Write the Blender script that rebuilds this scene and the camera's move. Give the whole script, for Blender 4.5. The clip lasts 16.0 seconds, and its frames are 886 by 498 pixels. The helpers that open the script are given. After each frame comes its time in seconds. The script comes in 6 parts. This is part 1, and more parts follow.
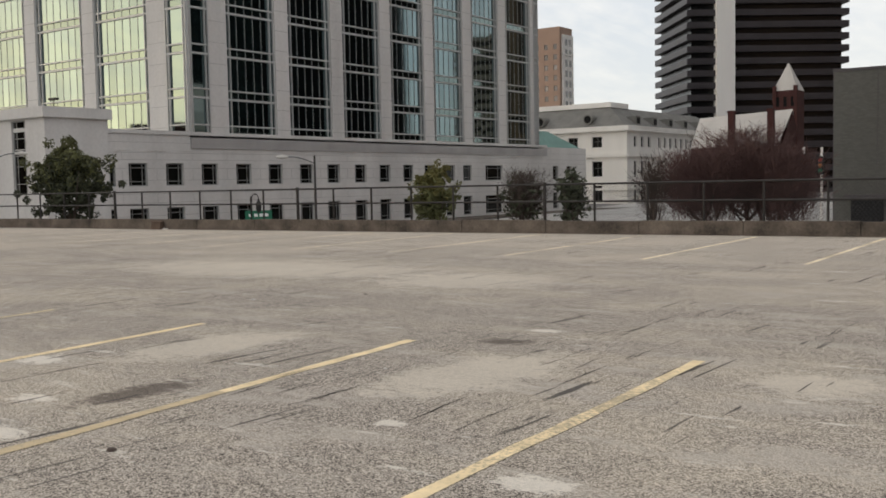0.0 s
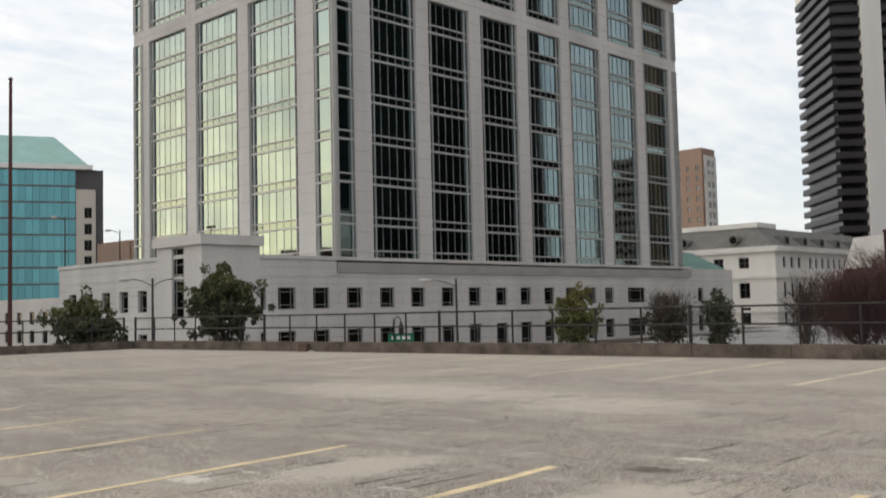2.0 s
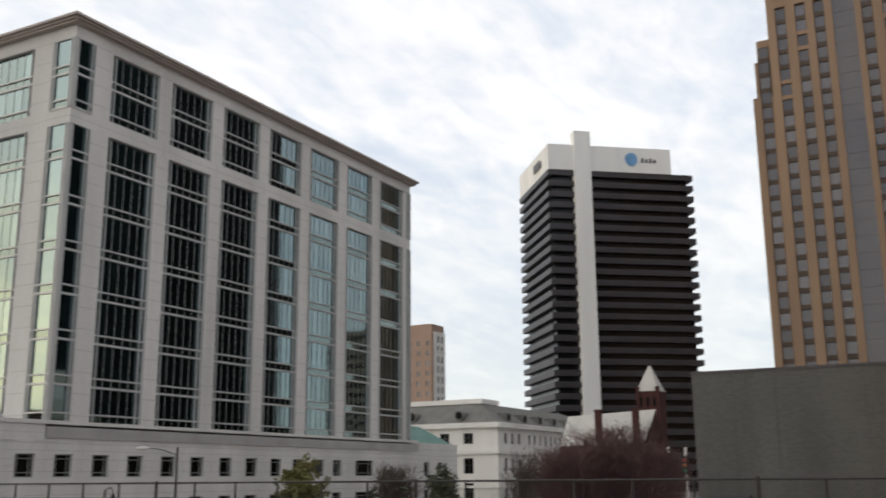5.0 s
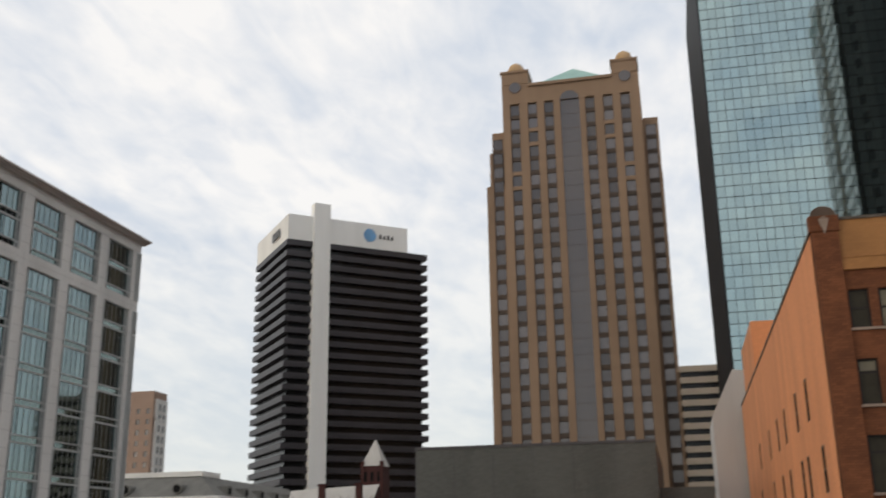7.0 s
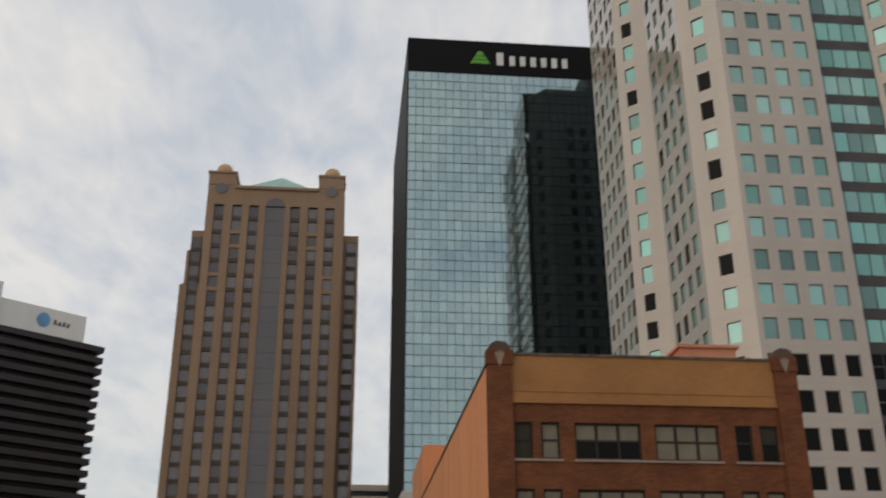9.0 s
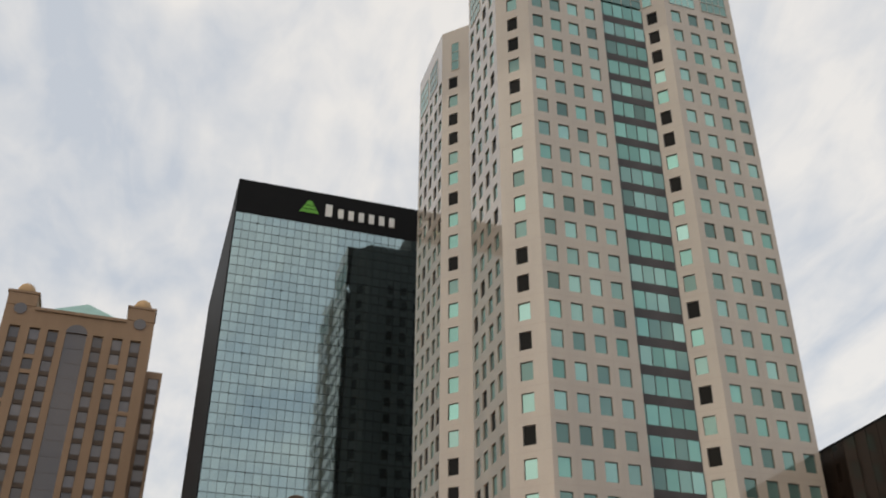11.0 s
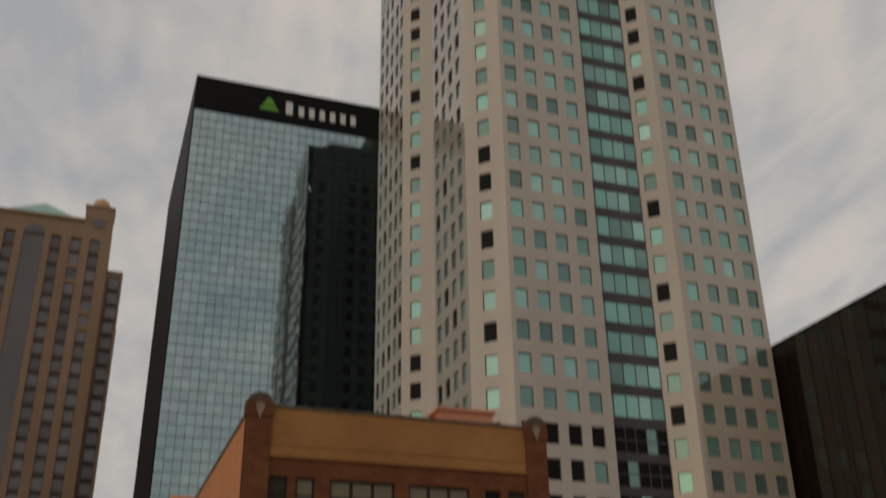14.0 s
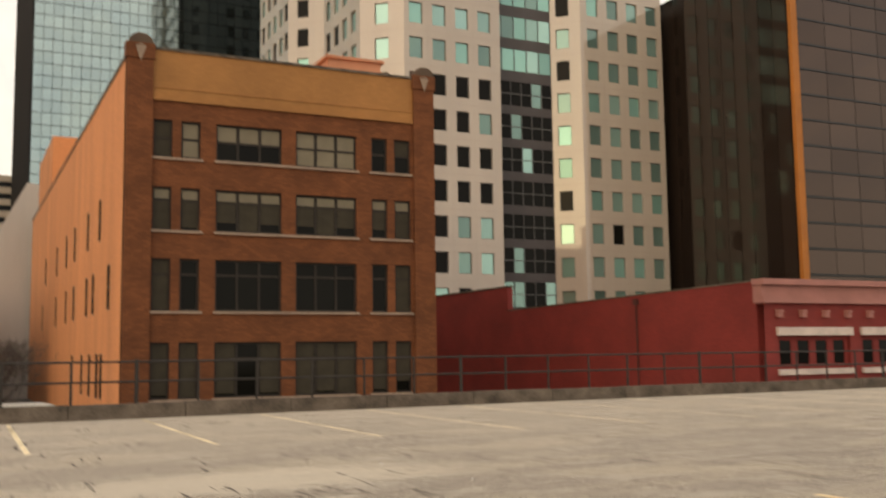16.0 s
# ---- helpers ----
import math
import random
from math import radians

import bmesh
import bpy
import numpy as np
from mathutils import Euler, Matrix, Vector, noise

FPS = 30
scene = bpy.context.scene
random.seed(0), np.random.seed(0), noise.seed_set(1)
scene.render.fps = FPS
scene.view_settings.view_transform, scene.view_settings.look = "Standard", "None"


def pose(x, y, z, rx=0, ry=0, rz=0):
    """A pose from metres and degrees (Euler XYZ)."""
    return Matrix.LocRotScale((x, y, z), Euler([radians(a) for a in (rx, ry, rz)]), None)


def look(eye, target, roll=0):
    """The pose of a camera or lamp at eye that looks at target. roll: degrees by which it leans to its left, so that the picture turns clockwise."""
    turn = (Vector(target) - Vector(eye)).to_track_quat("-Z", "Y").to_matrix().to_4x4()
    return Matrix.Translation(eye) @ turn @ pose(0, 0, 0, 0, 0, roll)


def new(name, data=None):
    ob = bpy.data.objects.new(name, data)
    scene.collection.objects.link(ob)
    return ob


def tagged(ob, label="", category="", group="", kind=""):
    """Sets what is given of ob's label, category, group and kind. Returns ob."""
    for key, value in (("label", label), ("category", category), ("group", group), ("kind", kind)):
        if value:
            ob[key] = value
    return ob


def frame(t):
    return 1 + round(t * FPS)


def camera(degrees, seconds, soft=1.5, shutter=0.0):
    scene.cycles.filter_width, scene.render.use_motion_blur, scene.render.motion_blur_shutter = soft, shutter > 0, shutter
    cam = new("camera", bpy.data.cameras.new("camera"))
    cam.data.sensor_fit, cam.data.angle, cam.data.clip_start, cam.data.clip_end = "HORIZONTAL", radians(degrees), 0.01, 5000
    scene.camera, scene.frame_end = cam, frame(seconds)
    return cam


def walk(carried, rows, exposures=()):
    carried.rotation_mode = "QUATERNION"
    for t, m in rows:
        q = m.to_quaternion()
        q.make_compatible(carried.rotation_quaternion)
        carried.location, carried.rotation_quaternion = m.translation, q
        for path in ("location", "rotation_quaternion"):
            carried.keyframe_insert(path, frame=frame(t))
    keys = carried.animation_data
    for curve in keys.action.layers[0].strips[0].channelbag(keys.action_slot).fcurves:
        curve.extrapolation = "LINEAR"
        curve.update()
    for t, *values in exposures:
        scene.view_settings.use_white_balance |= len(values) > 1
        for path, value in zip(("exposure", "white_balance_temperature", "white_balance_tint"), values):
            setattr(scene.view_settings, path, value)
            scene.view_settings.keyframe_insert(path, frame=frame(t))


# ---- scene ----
cam = camera(47.68, 16.0, soft=1.7, shutter=0.5)
PATH = [
    (0.0, 35.75, -3.72, 1.16),
    (0.5, 36.64, -3.56, 1.41),
    (1.0, 39.68, -0.99, 0.91),
    (1.5, 42.54, 0.89, 1.24),
    (2.0, 43.78, 3.46, 1.31),
    (2.5, 43.06, 6.36, 1.26),
    (3.0, 43.12, 8.45, 1.45),
    (3.5, 41.76, 11.99, 1.06),
    (4.0, 37.81, 13.52, 0.94),
    (4.5, 32.97, 13.07, 0.91),
    (4.7, 31.05, 12.70, 0.78),
    (6.8, 14.61, 16.08, 0.69),
    (7.0, 13.06, 16.78, 0.79),
    (7.5, 9.08, 18.85, 0.49),
    (8.0, 4.13, 20.17, 1.11),
    (8.5, -1.15, 21.48, 0.88),
    (9.0, -5.54, 22.90, 0.19),
    (9.5, -9.50, 25.55, -0.32),
    (9.7, -10.71, 26.58, -0.17),
    (11.8, -19.93, 35.89, -0.11),
    (12.0, -20.25, 37.26, 0.11),
    (12.5, -21.32, 38.97, 0.12),
    (13.0, -21.61, 38.00, -0.12),
    (13.5, -20.75, 33.00, 0.49),
    (14.0, -19.39, 25.88, 0.72),
    (14.5, -23.44, 18.06, 0.80),
    (15.0, -25.11, 12.51, 0.62),
    (15.5, -23.18, 9.41, 1.96),
    (16.0, -25.92, 5.99, 0.77),
]
walk(cam, [(t, pose(0, 0, 1.6, 90 + p, r, y)) for t, y, p, r in PATH],
     exposures=[(0.0, 0.36, 6800, 11), (2.0, 0.42, 6700, 10), (4.5, 0.42, 6600, 10), (7.0, 0.25, 6700, 10), (9.0, -0.08, 6750, 10), (10.0, -0.05, 6750, 10), (12.0, 0.08, 7000, 10), (12.5, 0.0, 7050, 10), (13.0, -0.2, 7000, 11),
                (14.0, -0.65, 7400, 12), (14.5, -0.85, 7800, 13), (15.0, -0.5, 8100, 14), (15.5, 0.0, 8300, 14), (16.0, 0.58, 8500, 14)])

# ---- sky and sun: a thin overcast with the low sun behind the camera's left shoulder ----
SUN_AZ, SUN_EL = 122.0, 13.0
sun_dir = Vector((-math.sin(radians(SUN_AZ)) * math.cos(radians(SUN_EL)),
                  math.cos(radians(SUN_AZ)) * math.cos(radians(SUN_EL)), math.sin(radians(SUN_EL))))


def build_world():
    w = bpy.data.worlds.new("sky")
    scene.world = w
    w.use_nodes = True
    nt = w.node_tree
    nt.nodes.clear()
    N, L = nt.nodes.new, nt.links.new
    out, bg = N("ShaderNodeOutputWorld"), N("ShaderNodeBackground")
    bg.inputs[1].default_value = 0.1
    sky = N("ShaderNodeTexSky")
    sky.sky_type, sky.sun_disc = "NISHITA", False
    sky.sun_elevation, sky.sun_rotation = radians(SUN_EL), radians(-SUN_AZ)
    tc = N("ShaderNodeTexCoord")
    sep = N("ShaderNodeSeparateXYZ")
    L(tc.outputs["Generated"], sep.inputs[0])
    lift = N("ShaderNodeMath"); lift.operation = "ADD"; lift.inputs[1].default_value = 0.22
    top = N("ShaderNodeMath"); top.operation = "MAXIMUM"; top.inputs[1].default_value = 0.0
    L(sep.outputs[2], top.inputs[0]); L(top.outputs[0], lift.inputs[0])
    div = N("ShaderNodeVectorMath"); div.operation = "DIVIDE"
    L(tc.outputs["Generated"], div.inputs[0])
    comb = N("ShaderNodeCombineXYZ")
    for k in range(3):
        L(lift.outputs[0], comb.inputs[k])
    L(comb.outputs[0], div.inputs[1])

    def cloud(turn, stretch, scale, detail, rough, warp=0.0):
        """One layer of cloud on the sky plane, drawn out along its own direction."""
        t, q, n = N("ShaderNodeMapping"), N("ShaderNodeMapping"), N("ShaderNodeTexNoise")
        t.inputs["Rotation"].default_value = (0, 0, radians(turn))
        q.inputs["Scale"].default_value = stretch
        L(div.outputs[0], t.inputs[0]); L(t.outputs[0], q.inputs[0]); L(q.outputs[0], n.inputs["Vector"])
        n.inputs["Scale"].default_value, n.inputs["Detail"].default_value = scale, detail
        n.inputs["Roughness"].default_value, n.inputs["Distortion"].default_value = rough, warp
        return n.outputs["Fac"]

    def mad(a, k, c):
        x = N("ShaderNodeMath"); x.operation = "MULTIPLY_ADD"
        L(a, x.inputs[0]); x.inputs[1].default_value = k
        if isinstance(c, (int, float)):
            x.inputs[2].default_value = c
        else:
            L(c, x.inputs[2])
        return x.outputs[0]

    banks = cloud(28, (1.5, 1.0, 0.5), 2.1, 4, 0.5, 0.4)
    ripples = cloud(3, (2.5, 1.0, 0.5), 4.6, 4, 0.5, 0.7)
    flecks = cloud(10, (1.6, 1.0, 0.6), 13.0, 4, 0.55, 0.3)
    n1 = mad(flecks, 0.22, mad(ripples, 0.5, mad(banks, 0.62, -0.17)))
    r1 = N("ShaderNodeValToRGB")
    r1.color_ramp.elements[0].position, r1.color_ramp.elements[0].color = 0.36, (5.9, 6.5, 7.45, 1)
    r1.color_ramp.elements[1].position, r1.color_ramp.elements[1].color = 0.63, (8.9, 8.85, 8.85, 1)
    L(n1, r1.inputs[0])
    haze = N("ShaderNodeMapRange"); haze.inputs[1].default_value, haze.inputs[2].default_value = 0.34, 0.04
    haze.inputs[4].default_value = 0.85
    L(sep.outputs[2], haze.inputs[0])
    pale = N("ShaderNodeMix"); pale.data_type = "RGBA"
    L(haze.outputs[0], pale.inputs[0]); L(r1.outputs[0], pale.inputs[6])
    pale.inputs[7].default_value = (6.5, 6.95, 7.2, 1)
    # the veiled sun warms the cloud round it
    dot = N("ShaderNodeVectorMath"); dot.operation = "DOT_PRODUCT"
    L(tc.outputs["Generated"], dot.inputs[0]); dot.inputs[1].default_value = sun_dir
    glow = N("ShaderNodeMapRange"); glow.inputs[1].default_value, glow.inputs[2].default_value = 0.86, 1.0
    L(dot.outputs["Value"], glow.inputs[0])
    low = N("ShaderNodeMapRange"); low.inputs[1].default_value, low.inputs[2].default_value = 0.30, 0.13
    L(sep.outputs[2], low.inputs[0])
    patch = N("ShaderNodeMapRange"); patch.inputs[1].default_value, patch.inputs[2].default_value = 0.36, 0.6
    patch.inputs[3].default_value = 0.35
    L(n1, patch.inputs[0])
    veil = N("ShaderNodeMath"); veil.operation = "MULTIPLY"
    L(low.outputs[0], veil.inputs[0]); L(patch.outputs[0], veil.inputs[1])
    amount = N("ShaderNodeMath"); amount.operation = "MULTIPLY"
    L(glow.outputs[0], amount.inputs[0]); L(veil.outputs[0], amount.inputs[1])
    warm = N("ShaderNodeMix"); warm.data_type = "RGBA"
    L(amount.outputs[0], warm.inputs[0]); L(pale.outputs[2], warm.inputs[6])
    warm.inputs[7].default_value = (17.5, 14.8, 8.8, 1)
    mix = N("ShaderNodeMix"); mix.data_type = "RGBA"
    mix.inputs[0].default_value = 0.86
    L(sky.outputs[0], mix.inputs[6]); L(warm.outputs[2], mix.inputs[7])
    L(mix.outputs[2], bg.inputs[0]); L(bg.outputs[0], out.inputs[0])


build_world()
sun = new("sun", bpy.data.lights.new("sun", "SUN"))
sun.data.energy, sun.data.angle, sun.data.color = 0.5, radians(60), (1.0, 0.87, 0.70)
sun.matrix_world = look(sun_dir * 900, (0, 0, 0))


# ---- materials ----
def rgb(h):
    c = [int(h[i:i + 2], 16) / 255 for i in (0, 2, 4)]
    return tuple(v / 12.92 if v <= 0.04045 else ((v + 0.055) / 1.055) ** 2.4 for v in c) + (1,)


def mat(name, col, rough=0.8, metal=0.0, vary=0.18, scale=0.6, fine=9.0, bump=0.15, spec=0.4, streak=False, per_object=0.0, coat=0.0, brick=0.0):
    """A surface with large stains, fine grain and a little relief; col is a linear colour."""
    m = bpy.data.materials.new(name)
    m.use_nodes = True
    nt = m.node_tree
    N, L = nt.nodes.new, nt.links.new
    b = nt.nodes["Principled BSDF"]
    b.inputs["Roughness"].default_value, b.inputs["Metallic"].default_value = rough, metal
    b.inputs["Specular IOR Level"].default_value = spec
    tc = N("ShaderNodeTexCoord")
    mp = N("ShaderNodeMapping")
    mp.inputs["Scale"].default_value = (1, 1, 0.16) if streak else (1, 1, 1)
    L(tc.outputs["Object"], mp.inputs[0])
    big, small = N("ShaderNodeTexNoise"), N("ShaderNodeTexNoise")
    big.inputs["Scale"].default_value, big.inputs["Detail"].default_value = scale, 6
    small.inputs["Scale"].default_value, small.inputs["Detail"].default_value = fine, 3
    L(mp.outputs[0], big.inputs[0]); L(tc.outputs["Object"], small.inputs[0])
    add = N("ShaderNodeMath"); add.operation = "MULTIPLY_ADD"; add.inputs[1].default_value = 0.35
    L(small.outputs["Fac"], add.inputs[0]); L(big.outputs["Fac"], add.inputs[2])
    rng = N("ShaderNodeMapRange")
    rng.inputs[1].default_value, rng.inputs[2].default_value = 0.42, 0.92
    rng.inputs[3].default_value, rng.inputs[4].default_value = 1 - vary, 1 + vary
    L(add.outputs[0], rng.inputs[0])
    val = rng.outputs[0]
    if per_object:
        info = N("ShaderNodeObjectInfo")
        r2 = N("ShaderNodeMapRange")
        r2.inputs[3].default_value, r2.inputs[4].default_value = 1 - per_object, 1 + per_object
        L(info.outputs["Random"], r2.inputs[0])
        mul = N("ShaderNodeMath"); mul.operation = "MULTIPLY"
        L(val, mul.inputs[0]); L(r2.outputs[0], mul.inputs[1])
        val = mul.outputs[0]
    sc = N("ShaderNodeVectorMath"); sc.operation = "SCALE"
    sc.inputs[0].default_value = col[:3]
    L(val, sc.inputs["Scale"])
    col_out = sc.outputs[0]
    if coat:
        b.inputs["Coat Weight"].default_value, b.inputs["Coat Roughness"].default_value, b.inputs["Coat IOR"].default_value = coat, 0.05, 1.8
    if brick:
        sp, ad, cb, bk = N("ShaderNodeSeparateXYZ"), N("ShaderNodeMath"), N("ShaderNodeCombineXYZ"), N("ShaderNodeTexBrick")
        L(tc.outputs["Object"], sp.inputs[0]); L(sp.outputs[0], ad.inputs[0]); L(sp.outputs[1], ad.inputs[1])
        L(ad.outputs[0], cb.inputs[0]); L(sp.outputs[2], cb.inputs[1]); L(cb.outputs[0], bk.inputs["Vector"])
        bk.inputs["Scale"].default_value, bk.inputs["Brick Width"].default_value, bk.inputs["Row Height"].default_value = 1.0, 0.42, 0.14
        bk.inputs["Mortar Size"].default_value, bk.inputs["Mortar Smooth"].default_value = 0.016, 0.3
        for nm, v in (("Color1", 1 + brick), ("Color2", 1 - brick), ("Mortar", 1 - 1.6 * brick)):
            bk.inputs[nm].default_value = (v, v, v, 1)
        mu = N("ShaderNodeVectorMath"); mu.operation = "MULTIPLY"
        L(col_out, mu.inputs[0]); L(bk.outputs["Color"], mu.inputs[1])
        col_out = mu.outputs[0]
    L(col_out, b.inputs["Base Color"])
    if bump:
        bp = N("ShaderNodeBump"); bp.inputs["Strength"].default_value, bp.inputs["Distance"].default_value = bump, 0.03
        L(small.outputs["Fac"], bp.inputs["Height"]); L(bp.outputs[0], b.inputs["Normal"])
    return m


def glass(name, col, metal=0.6, rough=0.04, wave=0.004, per_object=0.25, size=0.25, spec=0.5):
    """Coated window glass: a tinted mirror whose panes differ a little and are not quite flat."""
    m = bpy.data.materials.new(name)
    m.use_nodes = True
    nt = m.node_tree
    N, L = nt.nodes.new, nt.links.new
    b = nt.nodes["Principled BSDF"]
    b.inputs["Roughness"].default_value, b.inputs["Metallic"].default_value = rough, metal
    b.inputs["Specular IOR Level"].default_value = spec
    info, geo = N("ShaderNodeObjectInfo"), N("ShaderNodeNewGeometry")
    add = N("ShaderNodeMath"); add.operation = "ADD"
    L(info.outputs["Random"], add.inputs[0]); L(geo.outputs["Random Per Island"], add.inputs[1])
    fr = N("ShaderNodeMath"); fr.operation = "FRACT"
    L(add.outputs[0], fr.inputs[0])
    r2 = N("ShaderNodeMapRange")
    r2.inputs[3].default_value, r2.inputs[4].default_value = 1 - per_object, 1 + per_object
    L(fr.outputs[0], r2.inputs[0])
    sc = N("ShaderNodeVectorMath"); sc.operation = "SCALE"; sc.inputs[0].default_value = col[:3]
    L(r2.outputs[0], sc.inputs["Scale"]); L(sc.outputs[0], b.inputs["Base Color"])
    tc, nz = N("ShaderNodeTexCoord"), N("ShaderNodeTexNoise")
    nz.inputs["Scale"].default_value, nz.inputs["Detail"].default_value = size, 2
    L(tc.outputs["Object"], nz.inputs[0])
    bp = N("ShaderNodeBump"); bp.inputs["Strength"].default_value, bp.inputs["Distance"].default_value = 1.0, wave / size * 0.25
    L(nz.outputs["Fac"], bp.inputs["Height"]); L(bp.outputs[0], b.inputs["Normal"])
    return m


def deck_material():
    """Worn, pale asphalt: aggregate, drifts of fine silt, dark oil stains and cracks."""
    m = bpy.data.materials.new("worn_asphalt")
    m.use_nodes = True
    nt = m.node_tree
    N, L = nt.nodes.new, nt.links.new
    b = nt.nodes["Principled BSDF"]
    b.inputs["Roughness"].default_value = 0.9
    b.inputs["Specular IOR Level"].default_value = 0.25
    tc = N("ShaderNodeTexCoord")

    def noise_at(scale, detail, squash=(1, 1, 1), rough=0.55, turn=0.0):
        mp, n = N("ShaderNodeMapping"), N("ShaderNodeTexNoise")
        mp.inputs["Scale"].default_value = squash
        mp.inputs["Rotation"].default_value = (0, 0, radians(turn))
        n.inputs["Scale"].default_value, n.inputs["Detail"].default_value, n.inputs["Roughness"].default_value = scale, detail, rough
        L(tc.outputs["Object"], mp.inputs[0]); L(mp.outputs[0], n.inputs[0])
        return n.outputs["Fac"]

    def ramp(src, a, c, lo=0.0, hi=1.0):
        r = N("ShaderNodeMapRange")
        r.inputs[1].default_value, r.inputs[2].default_value, r.inputs[3].default_value, r.inputs[4].default_value = a, c, lo, hi
        L(src, r.inputs[0])
        return r.outputs[0]

    def blend(fac, a, c):
        x = N("ShaderNodeMix"); x.data_type = "RGBA"
        L(fac, x.inputs[0])
        for sock, v in ((x.inputs[6], a), (x.inputs[7], c)):
            if isinstance(v, tuple):
                sock.default_value = v
            else:
                L(v, sock)
        return x.outputs[2]

    def cells(scale):
        v = N("ShaderNodeTexVoronoi")
        v.inputs["Scale"].default_value = scale
        L(tc.outputs["Object"], v.inputs["Vector"])
        s = N("ShaderNodeSeparateColor")
        L(v.outputs["Color"], s.inputs[0])
        return s.outputs[0]

    def both(op, a, c):
        x = N("ShaderNodeMath"); x.operation = op
        for sock, v in ((x.inputs[0], a), (x.inputs[1], c)):
            if isinstance(v, (int, float)):
                sock.default_value = v
            else:
                L(v, sock)
        return x.outputs[0]

    stone = cells(120)
    chips = cells(26)
    mottle = noise_at(15, 5, rough=0.75)
    grain = both("ADD", both("MULTIPLY", stone, 0.66), both("ADD", both("MULTIPLY", mottle, 0.26), both("MULTIPLY", chips, 0.08)))
    base = blend(ramp(grain, 0.26, 0.76), (0.05, 0.041, 0.033, 1), (0.64, 0.56, 0.47, 1))
    silt = blend(ramp(grain, 0.22, 0.76), (0.18, 0.155, 0.12, 1), (0.68, 0.59, 0.475, 1))
    drift = noise_at(0.30, 8, (0.8, 1.6, 1), 0.66, 14)
    col = blend(ramp(drift, 0.47, 0.6, 0.0, 0.85), base, silt)
    dusty = noise_at(1.1, 7, (0.6, 1.5, 1), 0.68, 20)
    col = blend(ramp(dusty, 0.52, 0.62, 0.0, 0.6), col, (0.47, 0.42, 0.36, 1))
    # the far part of the deck is paler
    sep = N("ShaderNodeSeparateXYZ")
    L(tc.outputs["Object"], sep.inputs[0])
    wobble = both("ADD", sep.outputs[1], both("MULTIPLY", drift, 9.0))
    far_pale = ramp(wobble, 15.0, 29.0, 0.0, 0.4)
    col = blend(far_pale, col, (0.58, 0.505, 0.415, 1))

    def blot(col, x, y, rx, ry, colour, strength, turn=0.0, fray=1.6):
        """One worn or spilt patch with a ragged rim."""
        mp = N("ShaderNodeMapping"); mp.vector_type = "TEXTURE"
        mp.inputs["Location"].default_value = (x, y, 0)
        mp.inputs["Rotation"].default_value = (0, 0, radians(turn))
        mp.inputs["Scale"].default_value = (rx, ry, 1)
        L(tc.outputs["Object"], mp.inputs[0])
        ln = N("ShaderNodeVectorMath"); ln.operation = "LENGTH"
        L(mp.outputs[0], ln.inputs[0])
        d = both("ADD", ln.outputs["Value"], both("ADD", both("MULTIPLY", ragged, 1.7), both("MULTIPLY", crumb, fray)))
        rim = 1.95 + 0.5 * fray
        return blend(ramp(d, rim, rim - 1.04 / fray, 0.0, strength), col, colour)

    ragged = noise_at(2.3, 7, rough=0.7)
    crumb = noise_at(11, 8, (0.7, 1.4, 1), 0.8)
    for x, y, rx, ry, turn in ((-4.7, 6.9, 0.6, 1.1, -8), (-2.15, 7.8, 0.5, 0.45, 0), (-7.9, 6.9, 0.55, 1.1, 0), (-9.4, 13.6, 1.6, 1.3, 10), (-14.5, 14.0, 4.0, 1.6, 5), (3.5, 13.0, 3.0, 1.2, 0)):
        col = blot(col, x, y, rx, ry, (0.63, 0.56, 0.46, 1), 0.65, turn, 2.6)
    for x, y, rx, ry, turn in ((-6.58, 4.95, 0.24, 0.6, 3), (-5.4, 8.5, 0.3, 0.22, 10), (2.5, 10.5, 0.9, 0.5, 0)):
        col = blot(col, x, y, rx, ry, (0.075, 0.055, 0.045, 1), 0.75, turn, 2.2)
    for x, y, r in ((-2.69, 4.51, 0.14), (-8.68, 5.45, 0.16), (-5.38, 9.31, 0.11), (-7.12, 4.38, 0.12), (-4.2, 5.17, 0.08), (-6.3, 3.6, 0.14)):
        col = blot(col, x, y, r * 1.5, r, (0.78, 0.72, 0.62, 1), 0.7, fray=5.0)
    scuff = noise_at(1.9, 8, (0.4, 2.6, 1), 0.72, -8)
    col = blend(ramp(both("ADD", scuff, both("MULTIPLY", both("SUBTRACT", crumb, 0.5), 0.25)), 0.61, 0.66, 0.0, 0.75), col, (0.74, 0.69, 0.60, 1))
    # drag marks and hairline cracks that run with the stalls
    scratch = noise_at(1.0, 4, (10.0, 0.55, 1), 0.55, -4)
    where = noise_at(0.35, 2, (1, 1, 1), 0.5, 0)
    lined = both("MULTIPLY", ramp(scratch, 0.625, 0.645), ramp(where, 0.44, 0.52))
    col = blend(both("MULTIPLY", lined, 0.85), col, (0.045, 0.04, 0.036, 1))
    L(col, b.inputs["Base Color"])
    bp = N("ShaderNodeBump"); bp.inputs["Strength"].default_value, bp.inputs["Distance"].default_value = 0.6, 0.014
    L(grain, bp.inputs["Height"]); L(bp.outputs[0], b.inputs["Normal"])
    return m


